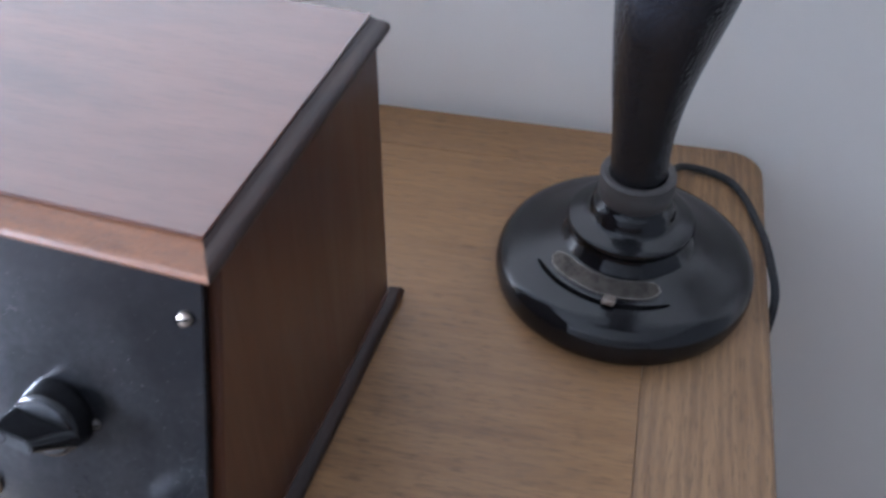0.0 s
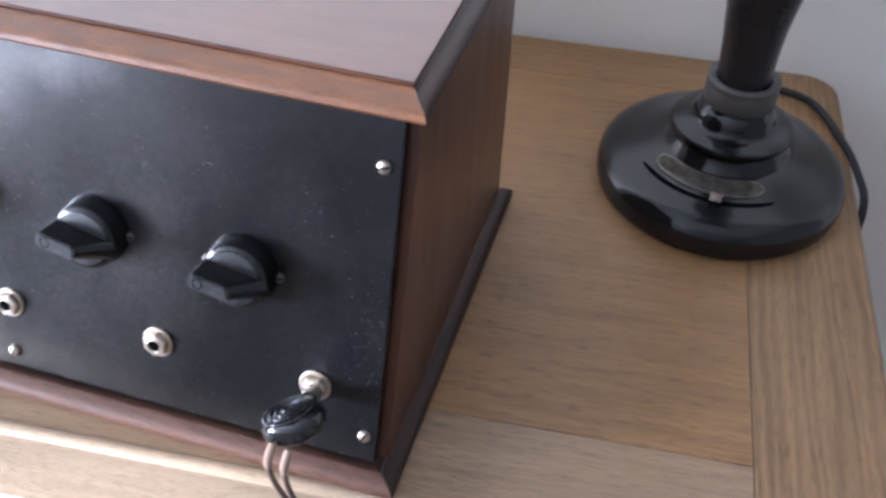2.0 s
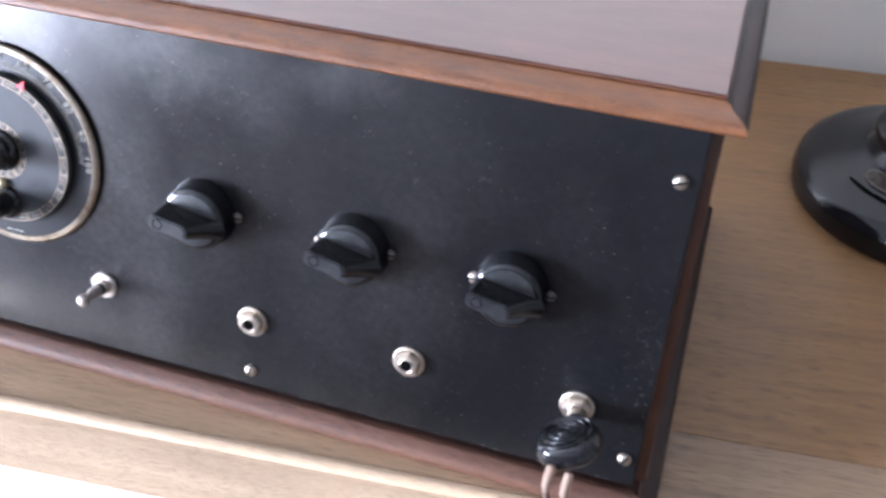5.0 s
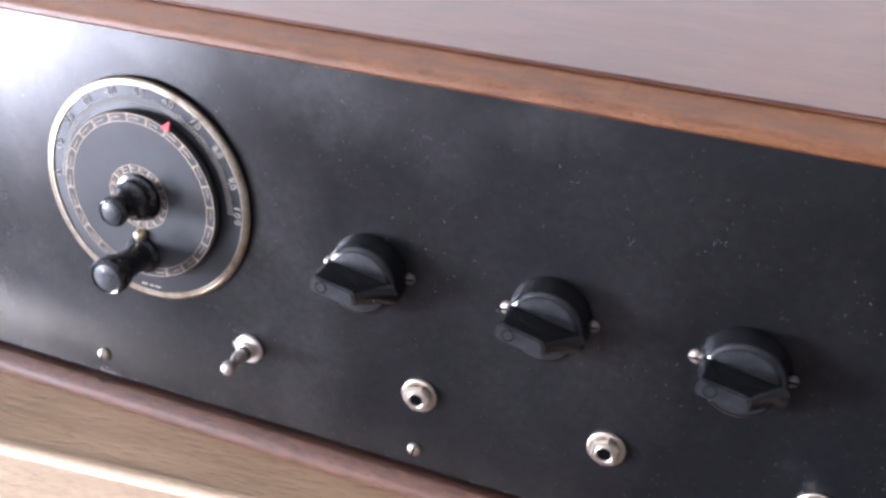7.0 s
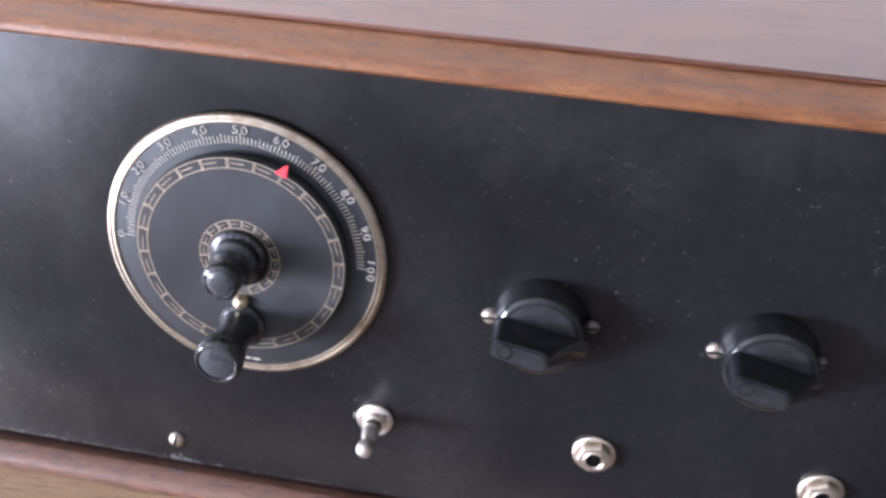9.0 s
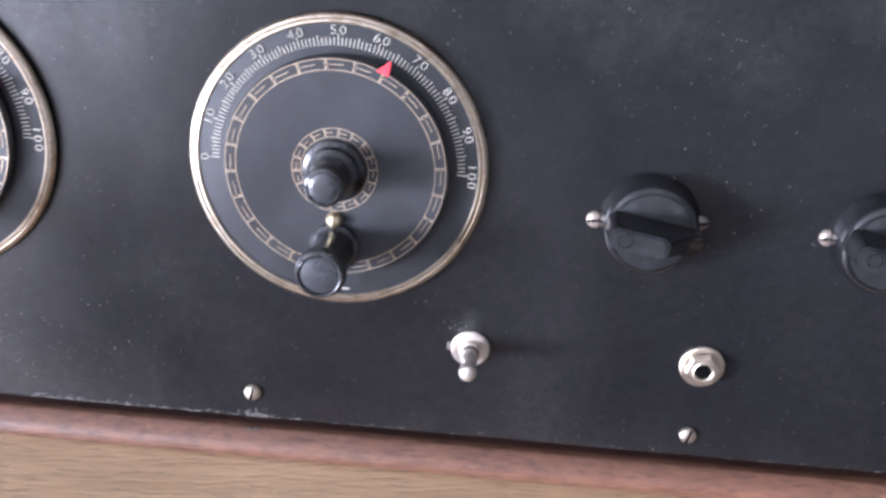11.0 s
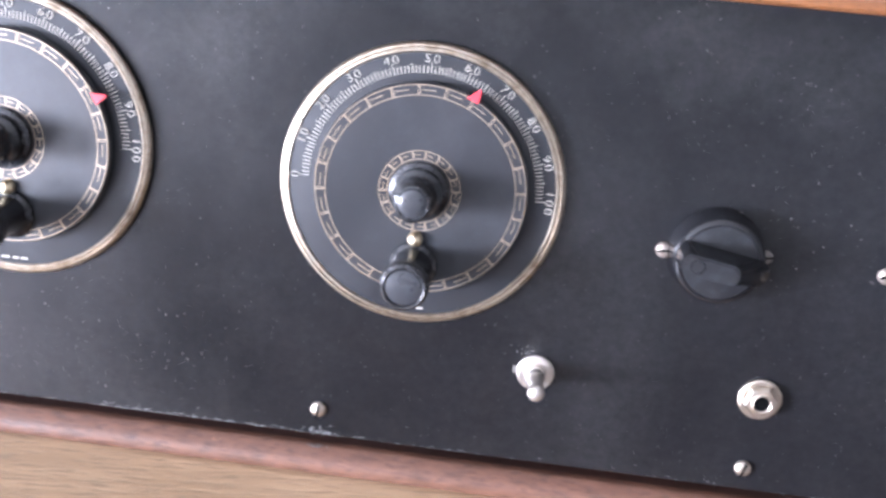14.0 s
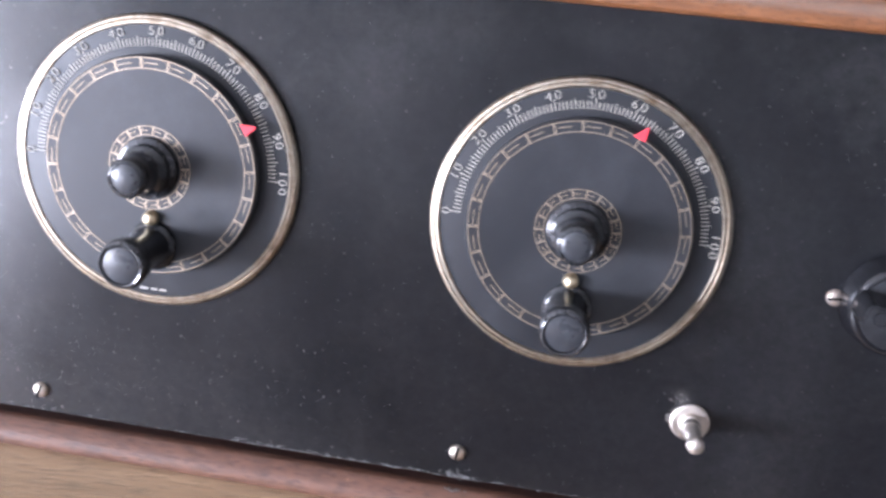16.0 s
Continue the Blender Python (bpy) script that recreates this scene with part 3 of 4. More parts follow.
# plinth
PL = [(0.0045, 0.0), (-0.0046, 0.0), (-0.0060, 0.0010), (-0.0069, 0.0021), (-0.0072, 0.0036), (-0.0070, 0.0052), (-0.0063, 0.0067), (-0.0049, 0.0078), (-0.0029, 0.0087), (-0.0010, 0.0094), (0.0002, 0.0097), (0.0010, 0.0097), (0.0016, 0.0084), (0.0045, 0.0082)]
COVE = [(0.0046, 0.0005), (0.0118, 0.0005), (0.0118, 0.0080), (0.0046, 0.0080)]
part("front_plinth", extrude_profile(PL, C_X1 - C_X0 + 0.0004, None, Matrix.Translation((C_X0 - 0.0002, 0, 0)), ends=(1.0, -1.0)), PLINTH_WOOD, radio, "worn rounded mahogany plinth strip")
part("plinth_cove", extrude_profile(COVE, C_X1 - C_X0 - 0.0084, None, Matrix.Translation((C_X0 + 0.0042, 0, 0))), COVE_WOOD, radio, "near-black joint under the panel")
for flip in (1, -1):
    bm = bmesh.new()
    a, b = [], []
    x_side = C_X1 + 0.0002 if flip == 1 else C_X0 - 0.0002
    for y, z in PL:
        a.append(bm.verts.new((x_side - y * flip, y, z)))
        b.append(bm.verts.new((x_side - y * flip, C_BACK + 0.008 + min(0.0, -y - 0.0069) * 0.6, z)))
    for i in range(len(PL)):
        j = (i + 1) % len(PL)
        bm.faces.new((a[i], a[j], b[j], b[i]))
    bm.faces.new(a)
    bm.faces.new(b[::-1])
    bmesh.ops.recalc_face_normals(bm, faces=bm.faces[:])
    part("side_plinth", bm, SHADED_EDGE_WOOD, radio, "dark mahogany plinth strip, deepened to near-black for shade")
part("bottom_board", box(C_X0 - 0.001, C_X1 + 0.001, 0.0120, C_BACK, 0.001, 0.0109), SIDE_WOOD, radio)


def on_panel(u, v, off=0.0, turn=0.0):
    return PM @ Matrix.Translation((u, v, off)) @ pose(0, 0, 0, 0, 0, turn)


# round-headed screws
def screw_mesh(r, h, head=None):
    prof = [(r, 0.0), (r, h * 0.35), (r * 0.86, h * 0.72), (r * 0.55, h * 0.94), (0, h)]
    bm = lathe(prof, 20)
    bmesh.ops.create_cube(bm, size=1.0, matrix=Matrix.Translation((0, 0, h * 0.86)) @ Matrix.Diagonal((r * 1.75, r * 0.3, h * 0.35, 1)))
    me = link_mesh(bm, "screw")
    smooth_by_angle(me, 50)
    me.materials.append(head or NICKEL)
    me.materials.append(HOLE)
    for f in me.polygons[-6:]:
        f.material_index = 1
    return me


SCREW = screw_mesh(0.0031, 0.0022)
for u, v, turn in ((0.3489, 0.1638, 20), (0.3503, 0.0273, 60), (0.1632, 0.0221, 75), (0.0009, 0.0240, 80), (-0.1655, 0.0223, 70)):
    part("screw", SCREW, None, radio, "small nickel screw", on_panel(u, v, 0.0, turn))


# dials
def ring(r0, r1, z0, z1, n=72, bm=None):
    return lathe([(r0, z0), (r1, z0), (r1, z1), (r0, z1), (r0, z0)], n, bm)


def bar(bm, x, y, z, length, width, height, turn):
    bmesh.ops.create_cube(bm, size=1.0, matrix=Matrix.Translation((x, y, z)) @ pose(0, 0, 0, 0, 0, turn) @ Matrix.Diagonal((length, width, height, 1)))


def chain(r0, r1, z, cells, width, skip=()):
    bm = bmesh.new()
    ring(r0, r0 + width, z, z + 0.00025, 96, bm)
    ring(r1 - width, r1, z, z + 0.00025, 96, bm)
    mid = (r0 + r1) / 2
    for i in range(cells):
        a = 360.0 * i / cells + 5.0
        if any(lo <= a <= hi for lo, hi in skip):
            continue
        ca, sa = math.cos(radians(a)), math.sin(radians(a))
        bar(bm, ca * mid, sa * mid, z + 0.00012, r1 - r0, width * 1.1, 0.00025, a)
        cell = 360.0 / cells
        b = a - cell * 0.40
        bar(bm, math.cos(radians(b)) * mid, math.sin(radians(b)) * mid, z + 0.00012, width * 1.0, mid * radians(cell * 0.5), 0.00025, b)
        for s in (1, -1):
            b, r = a - cell * 0.05, mid + s * (r1 - r0) * 0.27
            bar(bm, math.cos(radians(b)) * r, math.sin(radians(b)) * r, z + 0.00012, (r1 - r0) * 0.5, width * 1.1, 0.00025, b + s * 24)
    return bm


ZERO_AT, PER_UNIT = 179.7, 1.802
numeral_meshes = {}
for n in range(0, 101, 10):
    numeral_meshes[n] = lettering(str(n), 0.0042)
    numeral_meshes[n].materials.append(PRINT)


def dial(u, v, value, crank_at, size=1.0):
    plate = part("tuning_dial", lathe([(0.0, 0.0), (0.0500, 0.0), (0.0500, 0.0016), (0.0480, 0.0021), (0.0, 0.0021)], 96), DIAL_BLACK, radio, "round black tuning dial with gilt rim and scale", on_panel(u, v, 0.0004) @ Matrix.Diagonal((size, size, 1, 1)))
    part("rim", lathe([(0.0473, 0.0018), (0.0506, 0.0004), (0.0510, 0.0012), (0.0507, 0.0022), (0.0500, 0.0028), (0.0494, 0.0029), (0.0490, 0.0024), (0.0486, 0.0027), (0.0479, 0.0027), (0.0475, 0.0023), (0.0473, 0.0018)], 96), RIM_GOLD, plate, "worn gilt rim")
    bm = bmesh.new()
    for i in range(0, 101):
        a = ZERO_AT - PER_UNIT * i
        r0, r1 = 0.0404, 0.0442 if i % 10 == 0 else (0.0436 if i % 5 == 0 else 0.0430)
        bar(bm, math.cos(radians(a)) * (r0 + r1) / 2, math.sin(radians(a)) * (r0 + r1) / 2, 0.0022, r1 - r0, 0.00030, 0.0003, a)
    tagged(part("scale", bm, PRINT, plate, "fine cream scale divisions", flat=True), kind="stuff")
    for n in range(0, 101, 10):
        a = ZERO_AT - PER_UNIT * n
        part("numeral", numeral_meshes[n], None, plate, "", Matrix.Translation((math.cos(radians(a)) * 0.0453, math.sin(radians(a)) * 0.0453, 0.0023)) @ pose(0, 0, 0, 0, 0, a - 90) @ Matrix.Diagonal((1.22, 1, 1, 1)))
    bm = bmesh.new()
    for k, w in ((-0.004, 0.0030), (-0.0002, 0.0022), (0.003, 0.0026)):
        bar(bm, k, -0.0452, 0.0022, w, 0.0007, 0.0002, 0)
    part("maker_line", bm, PRINT, plate, "tiny worn line of cream print", flat=True)
    part("pointer_disc", lathe([(0.0, 0.0030), (0.0368, 0.0030), (0.0378, 0.0038), (0.0378, 0.0060), (0.0372, 0.0068), (0.0, 0.0068)], 96), DIAL_BLACK, plate, "raised black disc that turns with the knob")
    part("spindle", lathe([(0.012, 0.0019), (0.012, 0.0031)], 24), HOLE, plate)
    part("chain_band", chain(0.0334, 0.0372, 0.0067, 24, 0.00028, ((250, 282),)), GILT, plate, "gilt band of small links", flat=True)
    part("chain_ring", chain(0.0113, 0.0145, 0.0067, 18, 0.00027), GILT, plate, "gilt ring of small links", flat=True)
    a = ZERO_AT - PER_UNIT * value
    bm = prism([(-0.0022, -0.0021), (0.0022, -0.0019), (0.0010, 0.0026), (0.0003, 0.0027)], 0.0, 0.0007, 0.0002, 1)
    part("red_pointer", bm, RED, plate, "small red pointer", Matrix.Translation((math.cos(radians(a)) * 0.0387, math.sin(radians(a)) * 0.0387, 0.0069)) @ pose(0, 0, 0, 0, 0, a - 90))
    knob_prof = [(0.0104, 0.0068), (0.0106, 0.0078), (0.0104, 0.0086), (0.0088, 0.0092), (0.0084, 0.0104), (0.0086, 0.0122), (0.0073, 0.0130), (0.0064, 0.0142), (0.0057, 0.0168), (0.0055, 0.0202), (0.0058, 0.0214), (0.0064, 0.0222), (0.0066, 0.0234), (0.0066, 0.0246), (0.0059, 0.0255), (0.0053, 0.0257), (0.0049, 0.0253), (0.0000, 0.0253)]
    part("centre_knob", lathe(knob_prof, 40), KNOB, plate, "small turned black knob")
    part("knob_cap", lathe([(0.0048, 0.0253), (0.0046, 0.0255), (0.0028, 0.0259), (0.0, 0.0260)], 32), KNOB_CAP, plate, "end of the small knob, greyed for its sheen")
    ca, sa = math.cos(radians(crank_at)), math.sin(radians(crank_at))
    crank_prof = [(0.0085, 0.0068), (0.0087, 0.0078), (0.0084, 0.0086), (0.0071, 0.0094), (0.0064, 0.0120), (0.0061, 0.0155), (0.0064, 0.0200), (0.0070, 0.0247), (0.0072, 0.0261), (0.0081, 0.0269), (0.0084, 0.0283), (0.0084, 0.0307), (0.0078, 0.0320), (0.0071, 0.0324), (0.0066, 0.0322), (0.0064, 0.0317), (0.0000, 0.0317)]
    at_crank = Matrix.Translation((ca * 0.0272, sa * 0.0272, 0))
    part("crank_knob", lathe(crank_prof, 40), KNOB, plate, "larger turned black finger knob", at_crank)
    part("knob_cap", lathe([(0.0062, 0.0317), (0.0060, 0.0320), (0.0036, 0.0325), (0.0, 0.0327)], 32), KNOB_CAP, plate, "end of the finger knob, greyed for its sheen", at_crank)
    knurl = bmesh.new()
    for i in range(30):
        b = 12.0 * i
        bar(knurl, ca * 0.0272 + math.cos(radians(b)) * 0.0075, sa * 0.0272 + math.sin(radians(b)) * 0.0075, 0.0259, 0.0008, 0.0008, 0.0022, b)
    part("knurling", knurl, KNOB, plate, "fine ridges under the finger knob's head", flat=True)
    part("brass_screw", lathe([(0.0027, 0.0068), (0.0027, 0.0080), (0.0022, 0.0096), (0.0012, 0.0104), (0, 0.0106)], 20), BRASS, plate, "domed brass screw", Matrix.Translation((ca * 0.0174, sa * 0.0174, 0)))
    return plate


dial(0.0337, 0.1167, 63.7, 270.0)
dial(-0.1174, 0.1194, 84.6, 273.0, 1.04)


# pointer knobs
def worn_tops(me, least):
    """Light put into colour: sides darker, faces that look straight out paler and dusty."""
    me.materials.append(KNOB_SIDE)
    me.materials.append(KNOB_TOP)
    for f in me.polygons:
        if f.normal.z > least:
            f.material_index = 1


def knob_meshes():
    base = lathe([(0.0166, 0.0), (0.0168, 0.0008), (0.0163, 0.0030), (0.0158, 0.0070), (0.0156, 0.0090), (0.0153, 0.0100), (0.0148, 0.0108), (0.0140, 0.0114), (0.0128, 0.0117), (0.0, 0.0118)], 56)
    base = link_mesh(base, "pointer_knob")
    smooth_by_angle(base)
    worn_tops(base, 0.985)
    # the grip: flush with the rim at its left end, sloping to a rounded nose at the other
    n, levels = 40, 6
    bm = bmesh.new()
    rows = []
    for k in range(levels + 1):
        h = k / levels
        z = 0.0112 + 0.0133 * h
        right = 0.0170 - 0.0128 * h ** 0.8
        left = -0.0150 + 0.0002 * h
        half = 0.0050 - 0.0015 * h
        row = []
        for i in range(n):
            th = 2 * math.pi * (i + 0.5) / n
            cx, cy = math.cos(th), math.sin(th)
            x = right - half + half * cx if cx > 0 else left + half * 0.62 + half * 0.62 * cx
            row.append(bm.verts.new((x, half * math.copysign(abs(cy) ** 0.8, cy), z)))
        rows.append(row)
    for a, b in zip(rows, rows[1:]):
        for i in range(n):
            j = (i + 1) % n
            bm.faces.new((a[i], a[j], b[j], b[i]))
    top = bm.faces.new(rows[-1])
    bmesh.ops.recalc_face_normals(bm, faces=bm.faces[:])
    bmesh.ops.bevel(bm, geom=list(top.edges), offset=0.0006, segments=2, affect="EDGES")
    grip = link_mesh(bm, "grip")
    smooth_by_angle(grip)
    worn_tops(grip, 0.985)
    dot = link_mesh(ring(0.0020, 0.0025, 0.0243, 0.0247, 28), "dot")
    dot.materials.append(KNOB)
    return base, grip, dot


K_BASE, K_GRIP, K_DOT = knob_meshes()
K_SCREW = screw_mesh(0.0029, 0.0021, DULL_BRASS)
# right-hand screws, coloured dark for the shadow their knobs cast
K_SHADED_SCREW = screw_mesh(0.0025, 0.0018, DARK_NICKEL)
for u, v, turn, screws in ((0.1389, 0.1044, -10, ((0.1212, 0.1036), (0.1563, 0.1050))), (0.2149, 0.1038, -12, ((0.1980, 0.1030), (0.2318, 0.1038))), (0.2882, 0.1022, -10, ((0.2712, 0.1020), (0.3052, 0.1012)))):
    k = part("pointer_knob", K_BASE, None, radio, "black bakelite knob with a raised grip bar", on_panel(u, v, 0.0003, turn))
    part("grip", K_GRIP, None, k)
    part("dot", K_DOT, None, k, "", Matrix.Translation((-0.0098, 0.0, 0.0)))
    for (su, sv), mesh, words in zip(screws, (K_SCREW, K_SHADED_SCREW), ("dull nickel screw beside a knob", "screw beside a knob, coloured dark for the knob's shadow")):
        part("mounting_screw", mesh, None, radio, words, on_panel(su, sv, 0.0, 8))


# chips, dust and scratches on the panel
def flecks(seed):
    rng = random.Random(seed)
    bm = bmesh.new()

    def fleck(u, v, length, width, turn):
        pts = [(-0.5, -0.35), (0.1, -0.5), (0.5, -0.1), (0.35, 0.5), (-0.3, 0.4)]
        ca, sa = math.cos(turn), math.sin(turn)
        ring_ = []
        for x, y in pts:
            x, y = x * length * rng.uniform(0.7, 1.2), y * width * rng.uniform(0.6, 1.3)
            ring_.append(bm.verts.new((u + ca * x - sa * y, v + sa * x + ca * y, 0.00012)))
        bm.faces.new(ring_)

    for _ in range(1900):
        u, v = rng.uniform(P_X0 + 0.005, P_X1 - 0.004), rng.uniform(P_V0 + 0.003, 0.180)
        draw = rng.random()
        if draw < 0.34:
            u, v = -0.17 + rng.gauss(0, 0.07), 0.045 + abs(rng.gauss(0, 0.022)) - 0.02
        elif draw < 0.38:
            u, v = 0.20 + rng.gauss(0, 0.07), 0.155 + rng.gauss(0, 0.013)
        if P_X0 + 0.004 < u < P_X1 - 0.003 and P_V0 < v < 0.185:
            if rng.random() < 0.10:
                fleck(u, v, rng.uniform(0.0008, 0.0018), rng.uniform(0.00010, 0.00020), rng.gauss(1.45, 0.5))
            else:
                fleck(u, v, rng.choice((0.00018, 0.00025, 0.0003, 0.00045)), rng.uniform(0.00010, 0.00020), rng.uniform(0, 6.3))
    for _ in range(110):
        fleck(P_X1 - 0.0015 - abs(rng.gauss(0, 0.008)), 0.080 + rng.gauss(0, 0.024), rng.choice((0.0002, 0.0003, 0.0004, 0.0010)), rng.uniform(0.0002, 0.0004), rng.uniform(0, 6.3))
    for _ in range(170):
        u = rng.uniform(P_X0 + 0.01, P_X1 - 0.01) if rng.random() < 0.5 else rng.gauss(-0.03, 0.05)
        fleck(u, P_V0 + abs(rng.gauss(0, 0.0006)) + 0.0004, rng.uniform(0.0006, 0.0030), rng.uniform(0.00015, 0.0004), rng.gauss(0, 0.12))
    for cu, cv in ((0.004, 0.0165), (0.0, 0.0155), (0.001, 0.0145), (0.002, 0.0140), (0.003, 0.0142), (0.154, 0.0150), (-0.163, 0.0152), (0.076, 0.0580), (0.079, 0.0590), (0.27, 0.15), (0.215, 0.158), (0.16, 0.165), (0.24, 0.145)):
        for _ in range(7):
            fleck(cu + rng.gauss(0, 0.003), cv + rng.gauss(0, 0.001 if cv < 0.07 else 0.005), rng.uniform(0.0005, 0.0016), rng.uniform(0.0002, 0.0004), rng.uniform(0.8, 2.2))
    return bm


dust = part("panel_dust", flecks(11), DUST, radio, "scattered pale dust and chips on the black panel", PM, flat=True)
tagged(dust, kind="stuff")
# pale scuffs across the joint between panel and plinth
bm = bmesh.new()
rng = random.Random(4)
for _ in range(11):
    bar(bm, 0.0015 + rng.gauss(0, 0.0022), rng.uniform(-0.0008, 0.0009), 0.00985, rng.uniform(0.0007, 0.0018), 0.0003, 0.0003, rng.uniform(55, 120))
tagged(part("scuffs", bm, DUST, radio, "pale scuffs on the plinth's upper edge", flat=True), kind="stuff")


# telephone jacks
def jack_meshes():
    washer = link_mesh(lathe([(0.0030, 0.0), (0.0078, 0.0), (0.0078, 0.0010), (0.0072, 0.0015), (0.0060, 0.0015)], 40), "jack")
    nut = link_mesh(lathe([(0.0064, 0.0014), (0.0064, 0.0034), (0.0056, 0.0044), (0.0044, 0.0046), (0.0036, 0.0044), (0.0030, 0.0036), (0.0027, 0.0)], 6), "nut")
    collar = link_mesh(lathe([(0.0040, 0.0040), (0.0039, 0.0047), (0.0034, 0.0050), (0.0030, 0.0047), (0.0028, 0.0040), (0.0028, 0.0)], 32), "bushing")
    hole = link_mesh(lathe([(0.0028, 0.0043), (0.0, 0.0041)], 20), "hole")
    for me, mt in ((washer, NICKEL), (nut, NICKEL), (collar, NICKEL), (hole, HOLE)):
        me.materials.append(mt)
        smooth_by_angle(me, 32)
    return washer, nut, collar, hole


J_WASHER, J_NUT, J_BUSH, J_HOLE = jack_meshes()
for u, v, turn in ((0.1641, 0.0511, 12), (0.2447, 0.0505, 25), (0.3250, 0.0492, 5)):
    j = part("jack", J_WASHER, None, radio, "nickel-plated telephone jack", on_panel(u, v, 0.0002, turn))
    part("nut", J_NUT, None, j)
    part("bushing", J_BUSH, None, j)
    part("hole", J_HOLE, None, j)

# toggle switch
sw = part("toggle_switch", lathe([(0.0, 0.0), (0.0069, 0.0), (0.0069, 0.0012), (0.0062, 0.0018), (0.0040, 0.0019), (0.0038, 0.0040), (0.0030, 0.0046), (0.0, 0.0046)], 40), DULL_NICKEL, radio, "nickel toggle switch with its lever straight out", on_panel(0.0819, 0.0507, 0.0002))
part("neck_ring", lathe([(0.0020, 0.0044), (0.0034, 0.0044), (0.0034, 0.0068), (0.0028, 0.0072)], 24), DARK_NICKEL, sw, "tarnished ring round the lever")
part("lever", lathe([(0.0027, 0.0068), (0.0030, 0.0074), (0.0030, 0.0104), (0.0026, 0.0122), (0.0019, 0.0136), (0.0017, 0.0148), (0.0021, 0.0156), (0.0028, 0.0168), (0.0031, 0.0184), (0.0028, 0.0200), (0.0018, 0.0210), (0.0, 0.0213)], 28), DULL_NICKEL, sw, "ball-ended nickel lever", pose(0, 0, 0, -1.5, 1, 0))
part("stop", box(-0.0084, -0.0062, -0.0012, 0.0020, 0.0, 0.0009, 0.0003), DARK_NICKEL, sw, "small dull stop beside the washer")

# ---- telephone plug ----
plug = thing("telephone_plug", "black bakelite plug with two brown leads in a jack", "plug", on_panel(0.3264, 0.0488, 0.0))
part("sleeve", lathe([(0.0029, 0.0015), (0.0029, 0.0060), (0.0042, 0.0064), (0.0044, 0.0072), (0.0044, 0.0108), (0.0036, 0.0112)], 32), NICKEL, plug, "bright nickel sleeve")
part("neck", lathe([(0.0034, 0.0106), (0.0043, 0.0110), (0.0046, 0.0130), (0.0042, 0.0155), (0.0046, 0.0180), (0.0040, 0.0195)], 32), PLUG_BLACK, plug, "ringed black neck")
bm = bmesh.new()
stations = [(0.0170, 0.0040, 0.0040), (0.0188, 0.0056, 0.0050), (0.0208, 0.0095, 0.0062), (0.0240, 0.0126, 0.0070), (0.0285, 0.0142, 0.0074), (0.0335, 0.0143, 0.0074), (0.0375, 0.0130, 0.0069), (0.0404, 0.0106, 0.0058), (0.0420, 0.0070, 0.0040), (0.0425, 0.0, 0.0)]
rings = []
N = 32
for z, a, b in stations:
    if a == 0:
        rings.append([bm.verts.new((0, 0, z))])
        continue
    row = []
    for i in range(N):
        th = 2 * math.pi * i / N
        cx, cy = math.cos(th), math.sin(th)
        row.append(bm.verts.new((a * math.copysign(abs(cx) ** 0.8, cx), b * math.copysign(abs(cy) ** 0.75, cy), z)))
    rings.append(row)
for a, b in zip(rings, rings[1:]):
    for i in range(N):
        j = (i + 1) % N
        bm.faces.new((a[i], a[j], b[j], b[i]) if len(b) > 1 else (a[i], a[j], b[0]))
plug_body = part("body", bm, PLUG_BLACK, plug, "glossy black moulded body with oval ridges", Matrix.Translation((0.0006, 0, -0.002)) @ pose(0, 0, 0, 0, 0, 27))
for a, b, h in ((0.0118, 0.0112, 0.0064), (0.0088, 0.0084, 0.0069), (0.0058, 0.0055, 0.0071), (0.0026, 0.0025, 0.0072)):
    pts = [(a * math.cos(2 * math.pi * i / 28), h + 0.0003, 0.0312 + b * math.sin(2 * math.pi * i / 28)) for i in range(29)]
    part("ridge", tube(pts, 0.0007, 8, None, False), PLUG_BLACK, plug_body)
PMI = (on_panel(0.3262, 0.0500, 0.0)).inverted()
for sx, start in ((-0.0044, (0.3222, -0.0270, 0.0560)), (0.0030, (0.3300, -0.0280, 0.0555))):
    lead = spline([start, (start[0] - 0.0005, start[1] - 0.006, 0.046), (start[0] + 0.0020 + (0.0028 if sx < 0 else 0.0008), start[1] - 0.005, 0.024), (0.3395 + sx * 0.30, -0.0300, 0.0035), (0.3460 + sx * 0.3, -0.046, -0.0015), (0.352 + sx * 0.3, -0.058, -0.018), (0.353 + sx * 0.5, -0.060, -0.08), (0.352 + sx, -0.055, -0.30)], 7)
    cord_ = part("lead", tube([PMI @ Vector(p) for p in lead], 0.0014, 10), BROWN_CORD, plug, "brown cotton-covered lead")
    part("whipping", tube([PMI @ Vector(p) for p in lead[:8]], [0.0016, 0.0021, 0.0020, 0.0021, 0.0020, 0.0019, 0.0018, 0.0015], 10), TAN_CORD, cord_, "tan thread whipping at the lead's end")

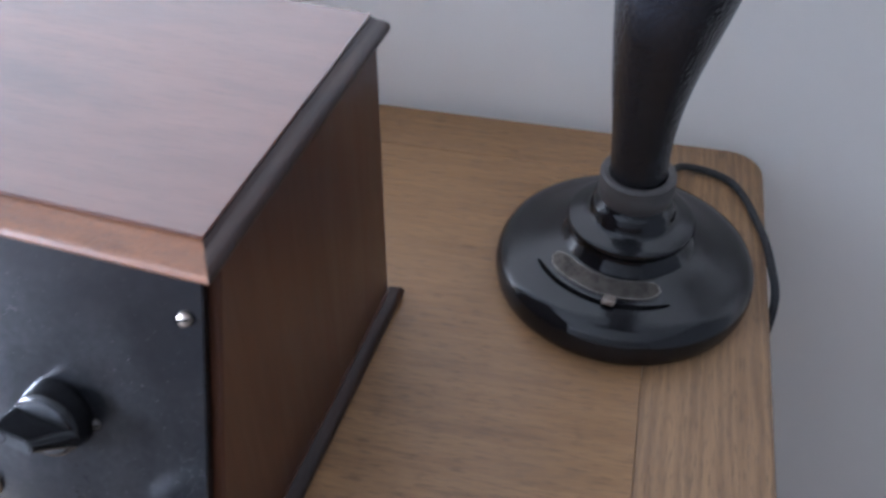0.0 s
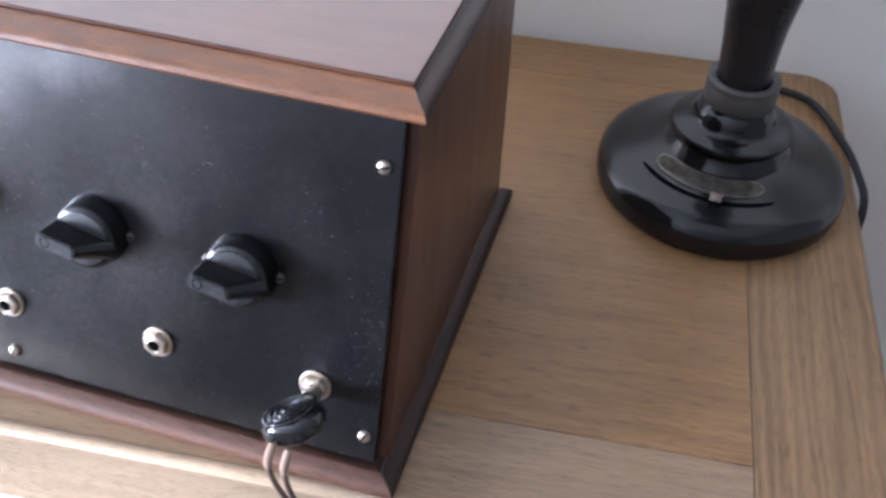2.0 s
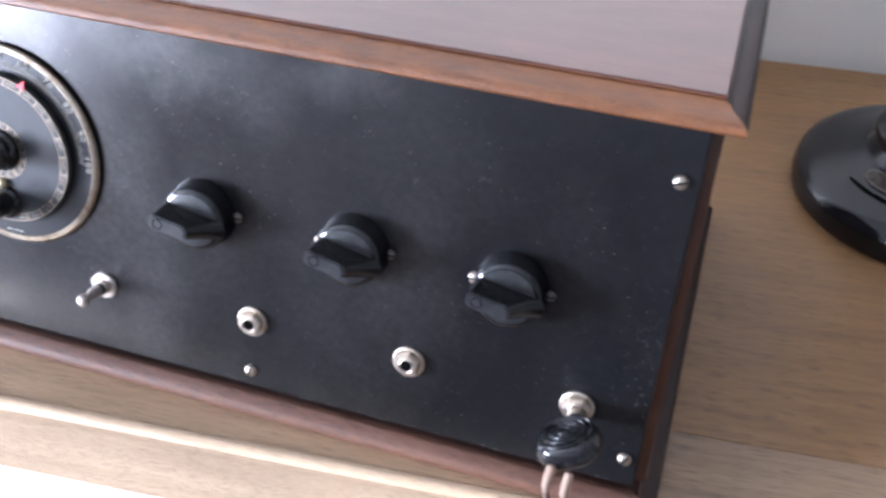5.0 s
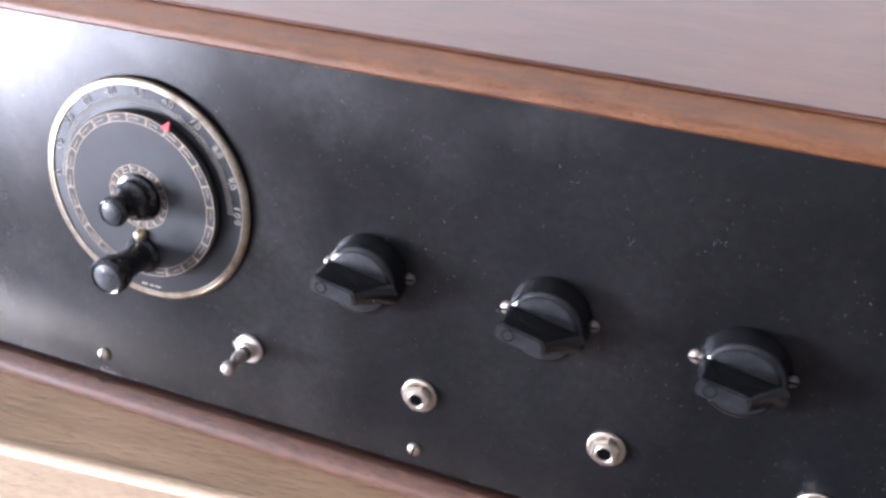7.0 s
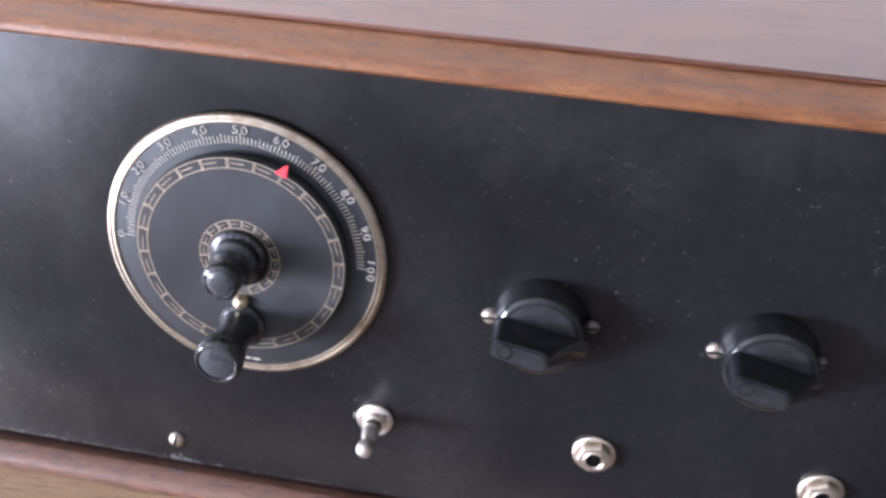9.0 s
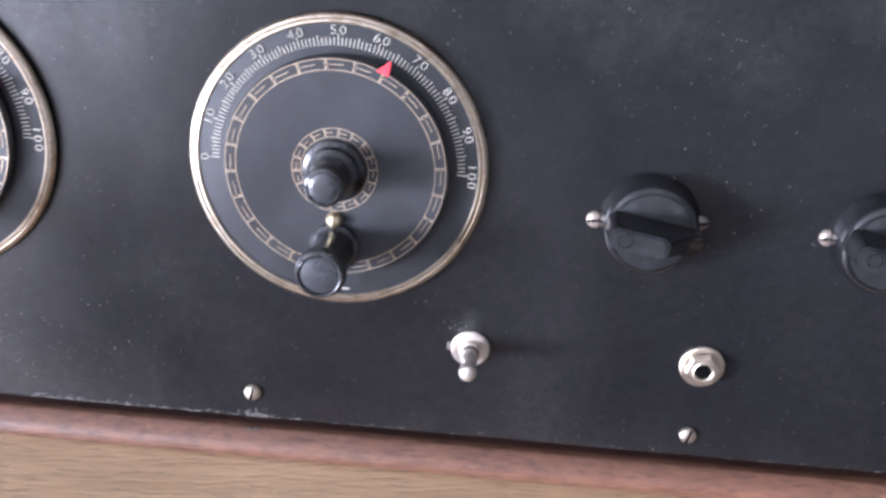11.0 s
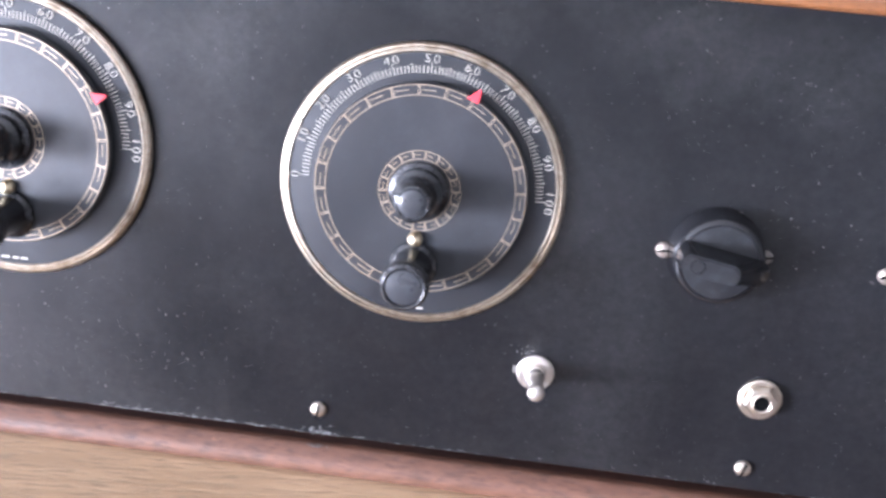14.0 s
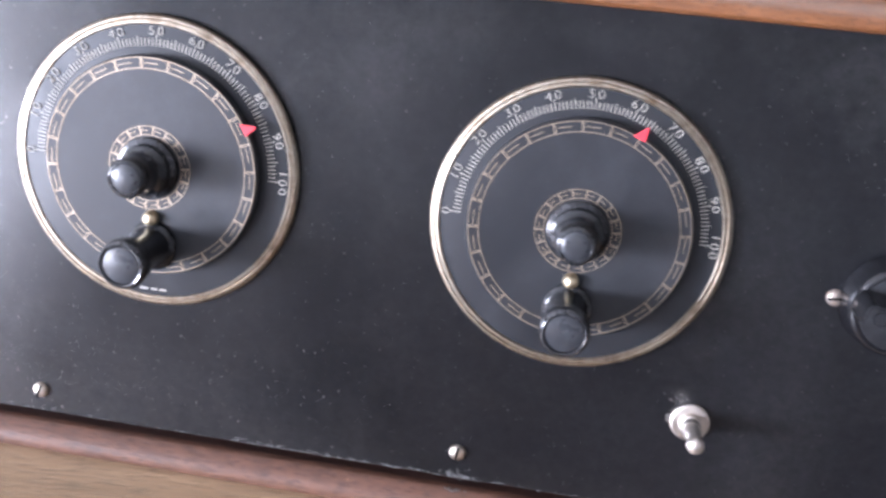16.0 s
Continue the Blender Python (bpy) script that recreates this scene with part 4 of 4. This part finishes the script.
# ---- horn loudspeaker ----
HX, HY = 0.4920, 0.2900
horn = thing("horn_loudspeaker", "black horn loudspeaker on a round glossy base", "loudspeaker", Matrix.Translation((HX, HY, 0)))
part("base", lathe([(0.0, 0.0), (0.0765, 0.0), (0.0785, 0.0020), (0.0793, 0.0060), (0.0793, 0.0105), (0.0785, 0.0150), (0.0766, 0.0188), (0.0735, 0.0215), (0.0690, 0.0235), (0.0640, 0.0250), (0.0580, 0.0270), (0.0510, 0.0297), (0.0440, 0.0322), (0.0380, 0.0338), (0.0330, 0.0347), (0.0, 0.0350)], 96), GLOSS, horn, "glossy black domed round base")
part("hub", lathe([(0.0405, 0.0325), (0.0388, 0.0350), (0.0368, 0.0375), (0.0355, 0.0398), (0.0352, 0.0416), (0.0365, 0.0432), (0.0375, 0.0448), (0.0379, 0.0466), (0.0373, 0.0484), (0.0350, 0.0498), (0.0290, 0.0509), (0.0262, 0.0519), (0.0250, 0.0534), (0.0245, 0.0565), (0.0237, 0.0592), (0.0220, 0.0612), (0.0204, 0.0626), (0.0198, 0.0650)], 72), GLOSS, horn, "stepped glossy black hub")
bm = lathe([(0.0175, 0.0640), (0.0212, 0.0644), (0.0219, 0.0655), (0.0219, 0.0755), (0.0214, 0.0764), (0.0214, 0.0778), (0.0221, 0.0785), (0.0219, 0.0803), (0.0205, 0.0812), (0.0170, 0.0808)], 64)
part("collar", bm, COLLAR, horn, "matt grey ribbed collar")
neck = spline([(0.0, 0.0, 0.076, 0.0160), (-0.0014, 0.0, 0.110, 0.0176), (-0.0010, 0.001, 0.147, 0.0227), (0.0034, 0.002, 0.197, 0.0312), (0.0116, 0.004, 0.260, 0.0378), (0.020, 0.004, 0.360, 0.0405), (0.027, -0.004, 0.460, 0.0440), (0.033, -0.030, 0.540, 0.0500), (0.036, -0.075, 0.580, 0.0600)], 6)
part("neck", tube([p[:3] for p in neck], [p[3] for p in neck], 48, None, False), WRINKLE, horn, "black wrinkle-enamelled swan neck, widening upwards")
bell_m = Matrix.Translation((0.036, -0.070, 0.5775)) @ pose(0, 0, 0, 82, 0, 0)
part("bell", lathe([(0.0585, 0.0), (0.067, 0.02), (0.082, 0.045), (0.105, 0.065), (0.130, 0.078), (0.133, 0.080), (0.131, 0.083), (0.104, 0.069), (0.080, 0.048), (0.064, 0.021), (0.0555, 0.0)], 72), WRINKLE, horn, "wide black flared horn mouth", bell_m)


# small instruction plate, slot and lever on the base
def base_height(r):
    prof = [(0.0690, 0.0235), (0.0640, 0.0250), (0.0580, 0.0270), (0.0510, 0.0297), (0.0440, 0.0322), (0.0380, 0.0338), (0.0330, 0.0347)]
    for (r1, z1), (r0, z0) in zip(prof, prof[1:]):
        if r0 <= r <= r1:
            return z0 + (z1 - z0) * (r - r0) / (r1 - r0)
    return prof[-1][1]


def curved_plate(r0, r1, a0, a1, lift, thick, steps=22, rad_steps=4, round_ends=True):
    bm = bmesh.new()
    grid_hi = []
    for i in range(steps + 1):
        a = radians(a0 + (a1 - a0) * i / steps)
        edge = min(i, steps - i) / 3.0
        sq = math.sqrt(max(0.15, 1 - (1 - min(1, edge)) ** 2)) if round_ends else 1.0
        mid, half = (r0 + r1) / 2, (r1 - r0) / 2 * sq
        col = []
        for k in range(rad_steps + 1):
            r = mid - half + 2 * half * k / rad_steps
            col.append(bm.verts.new((r * math.cos(a), r * math.sin(a), base_height(r) + lift + thick)))
        grid_hi.append(col)
    for p, q in zip(grid_hi, grid_hi[1:]):
        for k in range(rad_steps):
            bm.faces.new((p[k], p[k + 1], q[k + 1], q[k]))
    bmesh.ops.recalc_face_normals(bm, faces=bm.faces[:])
    ext = bmesh.ops.extrude_face_region(bm, geom=bm.faces[:])
    for v_ in [g for g in ext["geom"] if isinstance(g, bmesh.types.BMVert)]:
        v_.co.z -= thick
    bmesh.ops.recalc_face_normals(bm, faces=bm.faces[:])
    return bm


PLATE_A0, PLATE_A1 = 217, 302
plate = part("instruction_plate", curved_plate(0.0425, 0.0535, PLATE_A0, PLATE_A1, 0.0002, 0.0012), DARK_NICKEL, horn, "curved tarnished metal plate with worn embossing")
part("plate_field", curved_plate(0.0431, 0.0528, PLATE_A0 + 1.2, PLATE_A1 - 1.2, 0.0003, 0.0013), PLATE_DARK, plate)
bm = bmesh.new()
random.seed(5)
for a0 in np.arange(PLATE_A0 + 7, PLATE_A1 - 7, 4.2):
    for r in (0.0460, 0.0482, 0.0504):
        if random.random() < 0.85:
            a = a0 + random.uniform(-0.7, 0.7)
            bar(bm, r * math.cos(radians(a)), r * math.sin(radians(a)), base_height(r) + 0.0017, 0.0009, 0.0022 * random.uniform(0.6, 1.1), 0.0005, a)
part("embossing", bm, PLATE_DARK, plate, "rows of worn embossed marks", flat=True)
part("slot", curved_plate(0.0565, 0.0590, PLATE_A0 - 3, PLATE_A1 + 3, 0.0001, 0.0004), HOLE, horn, "narrow curved slot")
part("lever", box(-0.0036, 0.0036, -0.0055, 0.0050, 0.0, 0.0038, 0.0006), DULL_BRASS, horn, "small dull nickel adjusting lever", Matrix.Translation((0.0560 * math.cos(radians(269)), 0.0560 * math.sin(radians(269)), base_height(0.0560))) @ pose(0, 0, 0, -24, 0, -6))
# cable from the back of the base over the table's end
cord = spline([(0.010, 0.060, 0.020), (0.014, 0.090, 0.012), (0.024, 0.117, 0.0050), (0.058, 0.111, 0.003), (0.080, 0.068, 0.003), (0.0895, 0.030, 0.0045), (0.0940, 0.005, 0.000), (0.0935, -0.006, -0.03), (0.092, -0.005, -0.12), (0.095, 0.02, -0.35)], 8)
part("cable", tube(cord, 0.0026, 12), CORD, horn, "black braided cable over the table edge")
